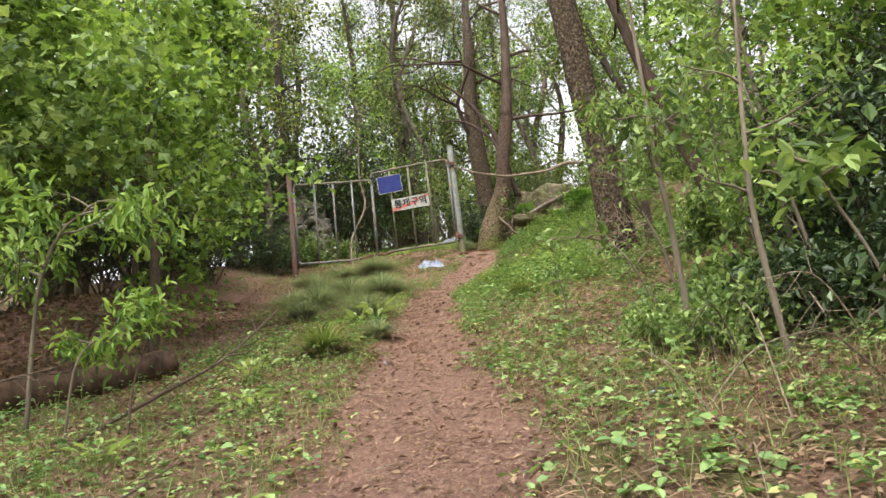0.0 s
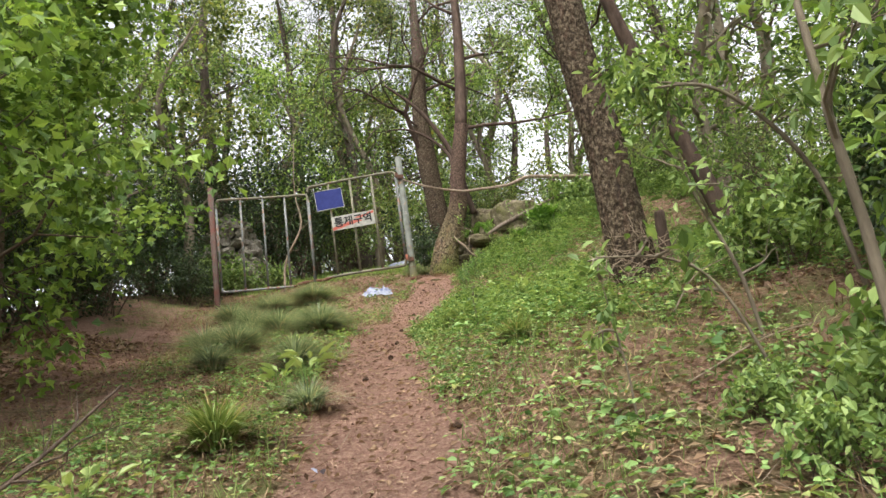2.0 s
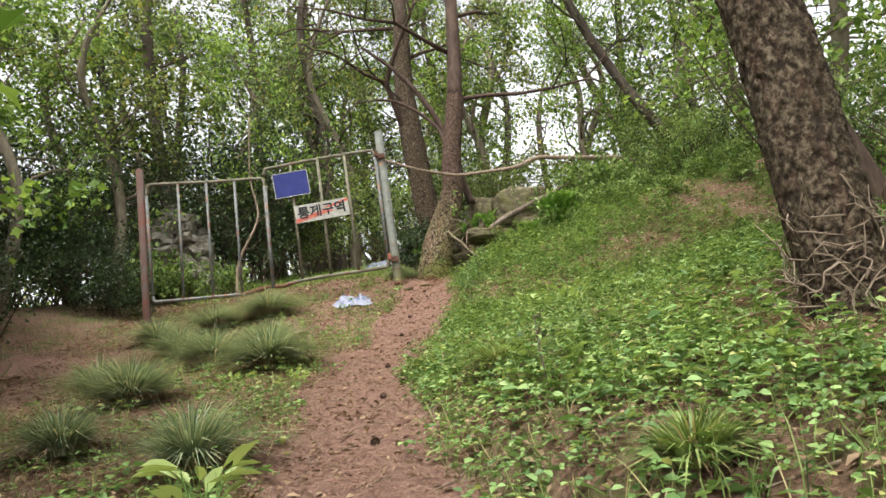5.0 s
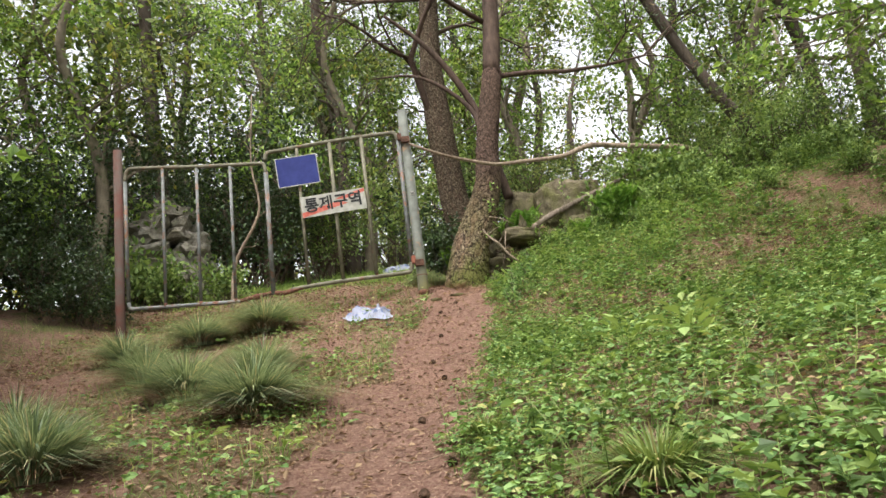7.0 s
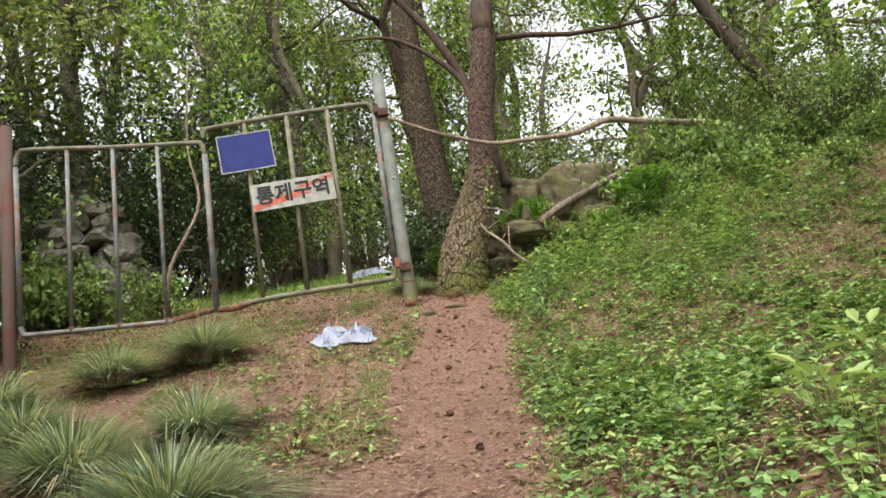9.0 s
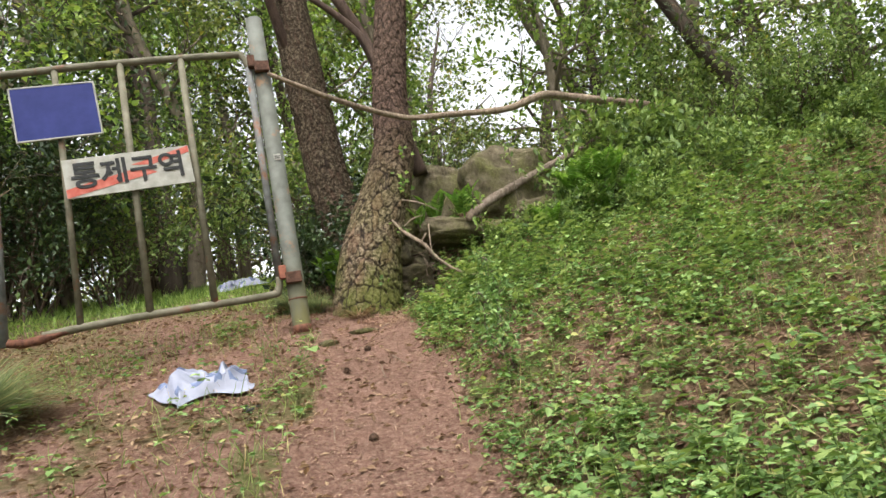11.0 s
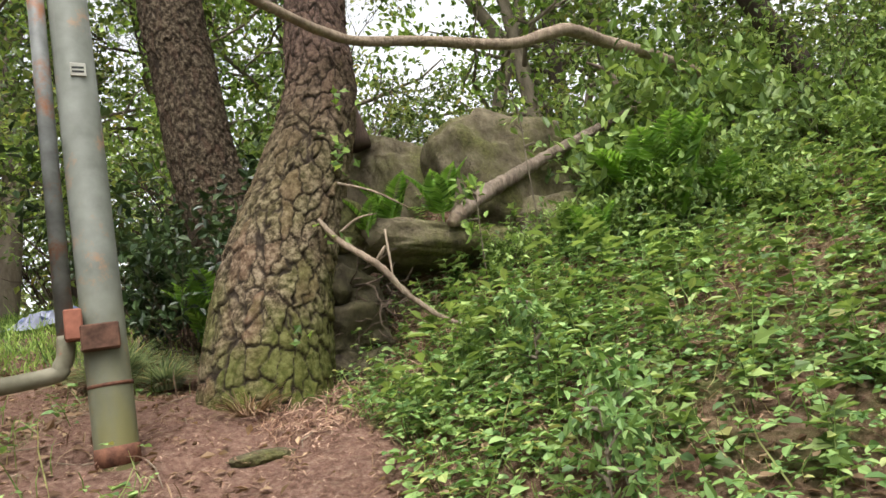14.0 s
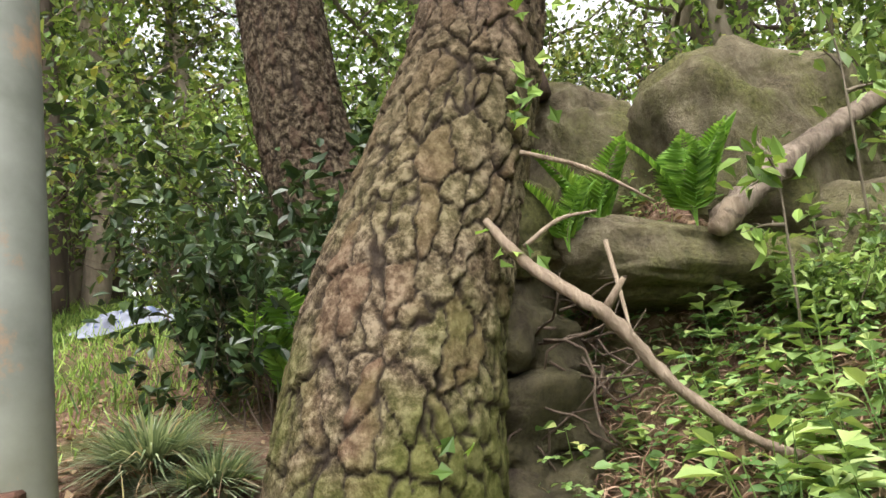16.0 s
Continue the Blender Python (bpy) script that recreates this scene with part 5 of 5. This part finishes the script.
PEEL = bark_material("peeling_log", (.075, .056, .043), (.32, .26, .21), 22)
log = thing("fallen_log", 2.5, 19.85, 5.95, "broken pale fallen log resting on the boulders", "log")
LG = rel([(2.765, 20.16, 6.06), (3.078, 20.22, 6.24), (3.435, 20.29, 6.397), (3.769, 20.34, 6.542), (4.434, 20.44, 6.808), (5.162, 20.54, 7.095), (5.75, 20.64, 7.301), (6.076, 20.69, 7.398)], (2.5, 19.85, 5.95))
part("stem", tube(LG, [.05, .056, .05, .047, .043, .04, .036, .03], 14, n=80, rough=.11, seed=4), PEEL, log)
part("broken_end", tube(rel([(2.698, 20.14, 6.02), (2.765, 20.16, 6.06), (2.81, 20.17, 6.082)], (2.5, 19.85, 5.95)), [.03, .055, .066], 10, rough=.25), DRY, log)
part("side_branch", tube(rel([(5.162, 20.54, 7.095), (4.981, 20.54, 7.264), (4.925, 20.54, 7.433), (4.643, 20.54, 7.523)], (2.5, 19.85, 5.95)), [.035, .03, .025, .012], 8, n=14), PEEL, log)
bar = thing("long_branch", .66, 19.7, 7.52, "long grey bare branch reaching from the gate post to the bank", "branch")
WR = rel([(.60, 19.54, 7.62), (1.2, 19.72, 7.43), (1.7, 19.95, 7.36), (2.2, 20.12, 7.31), (2.66, 20.0, 7.27), (3.4, 20.0, 7.30), (3.75, 20.0, 7.40), (4.05, 20.0, 7.47), (4.5, 20.1, 7.46), (5.2, 20.2, 7.42), (6.2, 20.5, 7.40), (6.9, 20.7, 7.1)], (.66, 19.7, 7.52))
part("stem", tube(WR, [.022, .028, .031, .034, .036, .04, .048, .052, .048, .05, .055, .06], 12, n=80, rough=.05), DRY, bar)
low = thing("broken_branch", 1.83, 20.1, 6.07, "pale broken branch leaning from the pine's trunk to the ground", "branch")
LB = rel([(1.80, 20.14, 6.10), (1.86, 20.05, 5.95), (1.96, 19.92, 5.80), (2.02, 19.86, 5.72), (2.14, 19.80, 5.52), (2.35, 19.72, 5.33), (2.7, 19.6, 5.2)], (1.83, 20.1, 6.07))
part("stem", tube(LB, [.013, .018, .02, .022, .017, .014, .009], 9, n=44, rough=.13), DRY, low)
part("stub", tube(rel([(2.0, 19.88, 5.75), (2.06, 19.84, 5.84)], (1.83, 20.1, 6.07)), [.016, .008], 7), DRY, low)
for k, (a, b) in enumerate((((1.95, 20.12, 6.32), (2.35, 20.0, 6.1)), ((1.9, 20.1, 6.0), (2.12, 20.0, 6.08)), ((2.2, 20.1, 6.0), (2.1, 19.9, 5.6)))):
    t3 = thing("dry_twig", *a, "thin dry twig caught between pine and boulders", "twig", "twigs by the boulders")
    part("stem", tube(rel([a, tuple((np.array(a) + b) / 2 + (0, 0, .03)), b], a), [.009, .008, .004], 6, n=9), DRY, t3)
nest = thing("dead_grass_clump", 1.22, 20.03, gz(1.22, 20.03), "dry brown grass clump at the pine's foot", "grass tuft")
nb = np.random.default_rng(5)
a = nb.uniform(0, 6.28, 260)
P = np.stack([np.cos(a) * .05, np.sin(a) * .05 , np.zeros(260)], -1)
part("blade_clump", leaves(P, np.stack([np.cos(a), np.sin(a) - .4, nb.uniform(.0, 1.0, 260)], -1), np.tile([0., 0, 1], (260, 1)) + nb.normal(size=(260, 3)) * .2, nb.uniform(.1, .26, 260), .005, BLADE), DEAD, nest, smooth=False)
for x, y in ((-.85, 15.55), (-1.75, 9.0), (-1.95, 9.3)):
    copy_thing(nest, pose(x, y, gz(x, y), 0, 0, 40 * x))

# crumpled sheets
SHEET = plain_material("dirty_white_plastic", (.20, .21, .27), (.30, .315, .385), 3.5, .5, 0, .1)
INK = plain_material("printed_blue_grey", (.06, .075, .13), (.16, .20, .32), 9, .5)


def sheet(x, y, z, w, d, hgt, turn, label, seed, lean=0.0):
    ob = thing("plastic_sheet", x, y, z, label, "litter", "crumpled sheets")
    nu, nv = 60, 40
    U, Vv = np.meshgrid(np.linspace(-.5, .5, nu), np.linspace(-.5, .5, nv))
    X = U * w * (1 - .12 * np.sin(Vv * 5 + seed)) + .03 * wave(U, Vv, 9, seed)
    Y = Vv * d * (1 - .35 * U) + .05 * wave(U, Vv, 8, seed + 1) + .12 * d * np.sin(U * 7 + seed)
    Z = hgt * (.35 + .35 * np.abs(wave(U, Vv, 7, seed + 2)) + .25 * np.abs(wave(U, Vv, 16, seed + 3)) + .12 * wave(U, Vv, 30, seed + 4)) * (1 - sst(.3, .5, np.maximum(np.abs(U), np.abs(Vv)))) + lean * (U + .5)
    c, s = math.cos(turn), math.sin(turn)
    XX, YY = X * c - Y * s, X * s + Y * c
    ZZ = Z + ground_z(x + XX, y + YY) - z + .035
    i4 = (np.arange(nv - 1)[:, None] * nu + np.arange(nu - 1)[None]).ravel()
    F = np.stack([i4, i4 + 1, i4 + nu + 1, i4 + nu], -1)
    fu, fv = U[:-1, :-1].ravel(), Vv[:-1, :-1].ravel()
    ink = ((np.abs(fv - .12) < .045) & (np.sin(fu * 16) > -.2)) | ((np.abs(fv + .18) < .03) & (fu > -.1)) | ((np.abs(fv + .33) < .05) & (np.sin(fu * 31) > .1)) | ((fu > -.42) & (fu < -.2) & (np.abs(fv - .3) < .05)) | ((fu > .25) & (fv > 0) & (fv < .3) & (np.sin(fv * 40) > 0))
    VV = np.stack([XX, YY, ZZ], -1).reshape(-1, 3)
    part("sheet", (VV, F[~ink]), SHEET, ob)
    part("print", (VV, F[ink]), INK, ob, "faded blue printing")
    return ob


sheet(-.36, 18.52, gz(-.36, 18.52), .67, .38, .15, .35, "crumpled dirty white plastic sheet with faded print on the ground", 3)
sheet(.32, 25.1, gz(.32, 25.1), .85, .6, .16, .4, "crumpled white plastic sheet on the grass behind the gate", 7, .05)
rt = np.random.default_rng(77)
for x, y, s in ((-.62, 6.4, .05), (-.1, 18.0, .06), (1.15, 3.9, .07)):
    b = thing("paper_scrap", x, y, gz(x, y) + .012, "small scrap of white litter on the soil", "litter", "white scraps")
    pp = rt.normal(size=(6, 3)) * .02
    part("scrap", leaves(pp, rt.normal(size=(6, 3)) * (1, 1, .2), rt.normal(size=(6, 3)) * .3 + (0, 0, 1), s, s * .7, OVAL), SHEET, b, smooth=False)

# the rotten log and dead branches left of the path
ROT = bark_material("rotten_log_bark", (.022, .015, .011), (.12, .078, .052), 9, .15)
lx, ly = -3.65, 7.0
rl = thing("rotten_log", lx, ly, gz(lx, ly) + .12, "thick rotten brown log lying on the slope", "log")
part("stem", tube(rel([(-5.4, 5.9, gz(-5.4, 5.9) + .12), (-4.3, 6.55, gz(-4.3, 6.55) + .14), (-3.6, 7.0, gz(-3.6, 7.0) + .14), (-3.02, 7.42, gz(-3.02, 7.42) + .15)], (lx, ly, gz(lx, ly) + .12)), [.15, .17, .165, .15], 18, n=40, rough=.08), ROT, rl)


def dead_branch(pts, r0, label, seed, side_n=4, mat=None):
    r = np.random.default_rng(seed)
    ob = thing("dead_branch", *pts[0], label, "branch", "dead branches")
    q = spline(rel(pts, pts[0]), 20)
    limbs = [tube(q, np.linspace(r0, r0 * .3, 20), 8, rough=.06)]
    part("stem", limbs[0], mat or TWIG, ob)
    tips = []
    lm = []
    for _ in range(side_n):
        i = r.integers(4, 19)
        branch(r, q[i], turned(r, unit(q[i] - q[i - 1]), 30, 75), r.uniform(.25, .6), r0 * .35, 1, lm, tips, .06, (1, 4), .25)
    if lm:
        limb_parts("twig", lm, mat or TWIG, ob)
    return ob


def g3(x, y, h):
    return (x, y, gz(x, y) + h)


dead_branch([g3(-2.2, 3.4, .06), g3(-1.95, 3.5, .12), g3(-1.7, 3.45, .08), g3(-1.55, 3.3, .02)], .022, "knobbly dead branch on the ground", 1, 3)
dead_branch([g3(-2.75, 4.9, .02), g3(-2.3, 5.3, .2), g3(-1.9, 5.7, .38), g3(-1.5, 6.0, .7)], .02, "thin dead branch slanting up from the soil", 2, 5)
dead_branch([g3(-3.0, 3.7, -.05), g3(-2.8, 3.8, .4), g3(-2.9, 4.0, .9), g3(-2.6, 4.2, 1.2)], .014, "thin bare upright twig", 3, 6)
dead_branch([g3(-2.4, 5.0, -.05), g3(-2.35, 5.05, .4), g3(-2.2, 5.1, .8)], .012, "thin bare upright twig", 4, 5)
dead_branch([g3(-4.3, 5.4, .3), g3(-3.5, 5.2, .5), g3(-2.9, 5.0, .55)], .016, "dead branch leaning over the log", 5, 6)
dead_branch([g3(-4.6, 8.6, .02), g3(-4.3, 8.2, .5), g3(-3.5, 7.9, .9)], .018, "thin dead branch over the hollow", 6, 5)
dead_branch([g3(-4.35, 7.9, -.1), g3(-4.35, 7.9, .5), g3(-4.3, 7.95, .75)], .05, "short broken stem standing by the log", 7, 0)
dead_branch([g3(1.2, 3.5, .02), g3(1.6, 3.7, .25), g3(2.1, 3.8, .3)], .007, "dry cane across the brush", 8, 3, DRY)
dead_branch([g3(2.6, 4.4, .02), g3(2.3, 4.3, .5), g3(1.9, 4.2, .55)], .008, "dry cane across the brush", 9, 4, DRY)
dead_branch([g3(2.7, 5.0, .02), g3(2.4, 4.6, .35), g3(2.2, 4.1, .3)], .008, "dry cane across the brush", 10, 4, DRY)
dead_branch([g3(1.5, 6.4, .02), g3(2.1, 6.5, .15), g3(2.7, 6.7, .1)], .008, "dry stick lying in the weeds", 11, 3, DRY)
dead_branch([g3(2.0, 7.6, .02), g3(2.4, 7.9, .2), g3(2.9, 8.0, .3)], .009, "dry stick lying in the weeds", 12, 3, DRY)
dead_branch([g3(3.4, 10.5, .05), g3(3.1, 10.4, .5), g3(2.6, 10.2, 1.2), g3(2.2, 10.0, 1.9)], .012, "thin bare shoot leaning by the pine", 13, 3)
rb = np.random.default_rng(61)
for k in range(22):
    x, y, a = rb.uniform(1.15, 3.1), rb.uniform(2.7, 5.4), rb.uniform(0, 6.28)
    l, up = rb.uniform(.35, .8), rb.uniform(.05, .5)
    dead_branch([g3(x, y, .0), g3(x + math.cos(a) * l * .5, y + math.sin(a) * l * .5, up), g3(x + math.cos(a) * l, y + math.sin(a) * l, up * rb.uniform(.3, 1.2))], rb.uniform(.004, .008), "dry cane across the brush", 600 + k, 2, DRY if k % 3 else TWIG)
dead_branch([g3(-2.95, 21.4, -.05), g3(-2.85, 21.5, .9), g3(-2.35, 21.5, 1.9), g3(-2.45, 21.5, 2.9), g3(-2.35, 21.5, 4.4)], .04, "pale crooked bare sapling behind the gate", 14, 6, DRY)

# saplings at the path's right edge
def sapling(x, y, pts, r0, leaf, label, seed, n=5, first=.55, per=9, L=.085, limb=.7, shape=OVAL, spread=.09, droop=.4, ratio=.5):
    z = gz(x, y)
    return tree("sapling", seed, (x, y, z), rel(pts, (x, y, z)), [r0, r0 * .85, r0 * .7, r0 * .4], label, BARK_GREY, leaf, first, limb, n, 1, per, spread, L, 8, shape, .02, .2, group="saplings", category="sapling", kids=(2, 5), limb_r=.4, droop=droop, ratio=ratio)


sapling(1.65, 4.86, [(1.66, 4.86, gz(1.65, 4.86) - .05), (1.66, 4.86, 2.2), (1.64, 4.86, 2.7), (1.66, 4.9, 4.2)], .026, FRESH, "slender grey sapling with few leaves", 501, 4, .45, 5)
sapling(1.98, 4.34, [(2.06, 4.34, gz(1.98, 4.34) - .05), (2.02, 4.34, 2.05), (2.08, 4.36, 2.7), (2.23, 4.4, 3.7)], .024, FRESH, "slender grey sapling with few leaves", 502, 4, .4, 5)
sapling(2.9, 5.3, [(2.9, 5.3, gz(2.9, 5.3) - .05), (2.8, 5.3, 2.3), (2.7, 5.3, 2.8), (2.6, 5.3, 3.4)], .018, LIME, "leafy young shrub with fresh leaves", 503, 8, .25, 6, .085, .7)
sapling(2.3, 6.9, [(2.3, 6.9, gz(2.3, 6.9) - .05), (2.2, 6.85, 2.4), (2.0, 6.8, 2.9), (1.9, 6.7, 3.2)], .016, FRESH, "leafy young shrub with fresh leaves", 504, 5, .3, 3, .08, .5)
sapling(3.1, 6.0, [(3.1, 6.0, gz(3.1, 6) - .05), (3.0, 5.9, 2.6), (3.0, 5.9, 3.3), (2.9, 5.8, 4.4)], .03, FRESH, "leafy young shrub with fresh leaves", 505, 9, .25, 6, .09, .9)
sapling(1.85, 5.95, [(1.85, 5.95, gz(1.85, 5.95) - .05), (1.6, 5.93, 2.15), (1.35, 5.92, 2.36), (.95, 5.92, 2.42)], .010, FRESH, "arching leafy shoot reaching over the path's edge", 506, 6, .3, 1, .085, .22, spread=.03)
sapling(1.0, 5.9, [(1.0, 5.9, gz(1, 5.9) - .05), (1.0, 5.9, 1.8), (.98, 5.9, 2.0), (.95, 5.9, 2.3)], .007, FRESH, "thin upright seedling beside the path", 507, 4, .5, 1, .08, .2, spread=.03)
sapling(2.0, 3.0, [(2.0, 3.0, gz(2, 3) - .05), (1.9, 3.0, 1.5), (1.75, 3.0, 1.9), (1.7, 3.0, 2.05)], .010, FRESH, "leafy shoot with large pale leaves", 508, 5, .6, 4, .10, .25, spread=.06)
sapling(.75, 9.6, [(.75, 9.6, gz(.75, 9.6) - .03), (.75, 9.6, 2.6), (.74, 9.6, 2.8), (.74, 9.6, 2.95)], .006, FRESH, "small thin seedling in the grass", 509, 3, .6, 1, .05, .12, spread=.03)
sapling(-2.6, 4.9, [(-2.8, 4.9, gz(-2.6, 4.9) - .05), (-2.7, 4.9, 1.7), (-2.5, 4.95, 1.9), (-2.2, 5.0, 1.95)], .010, LIME, "young shoot with drooping compound leaves", 510, 5, .45, 10, .10, .35, spread=.07, droop=.8, ratio=.3)
sapling(-3.4, 5.6, [(-3.5, 5.6, gz(-3.4, 5.6) - .05), (-3.4, 5.6, 2.4), (-3.2, 5.6, 2.9), (-2.9, 5.6, 3.1)], .02, LIME, "young shoot with drooping compound leaves", 511, 8, .3, 14, .12, .9, spread=.10, droop=.8, ratio=.32)
sapling(3.35, 20.1, [(3.35, 20.05, 6.0), (3.33, 20.0, 6.4), (3.35, 20.0, 6.7), (3.3, 20.0, 6.95)], .006, FRESH, "small seedling growing among the boulders", 512, 4, .4, 1, .07, .15, spread=.04)
sapling(2.75, 19.95, [(2.75, 19.92, 5.6), (2.76, 19.9, 5.9), (2.78, 19.9, 6.1), (2.77, 19.9, 6.25)], .005, LIME, "small seedling growing among the boulders", 513, 4, .4, 1, .08, .15, spread=.035)
sapling(3.4, 7.3, [(3.4, 7.3, gz(3.4, 7.3) - .05), (3.2, 7.3, 3.2), (2.6, 7.3, 3.9), (1.9, 7.3, 3.95)], .022, FRESH, "arching sapling with long compound leaves", 514, 8, .45, 10, .11, .5, spread=.08, droop=.5, ratio=.3)
# soft tall weeds beside the end of the path
for k, (x, y) in enumerate(((1.75, 18.0), (1.95, 18.15), (2.25, 18.9), (1.6, 17.4))):
    sapling(x, y, [(x, y, gz(x, y) - .03), (x, y, gz(x, y) + .15), (x + .02, y, gz(x, y) + .3), (x + .03, y, gz(x, y) + .42)], .005, HERB, "upright leafy weed beside the path", 520 + k, 8, .15, 3, .05, .13, spread=.03)
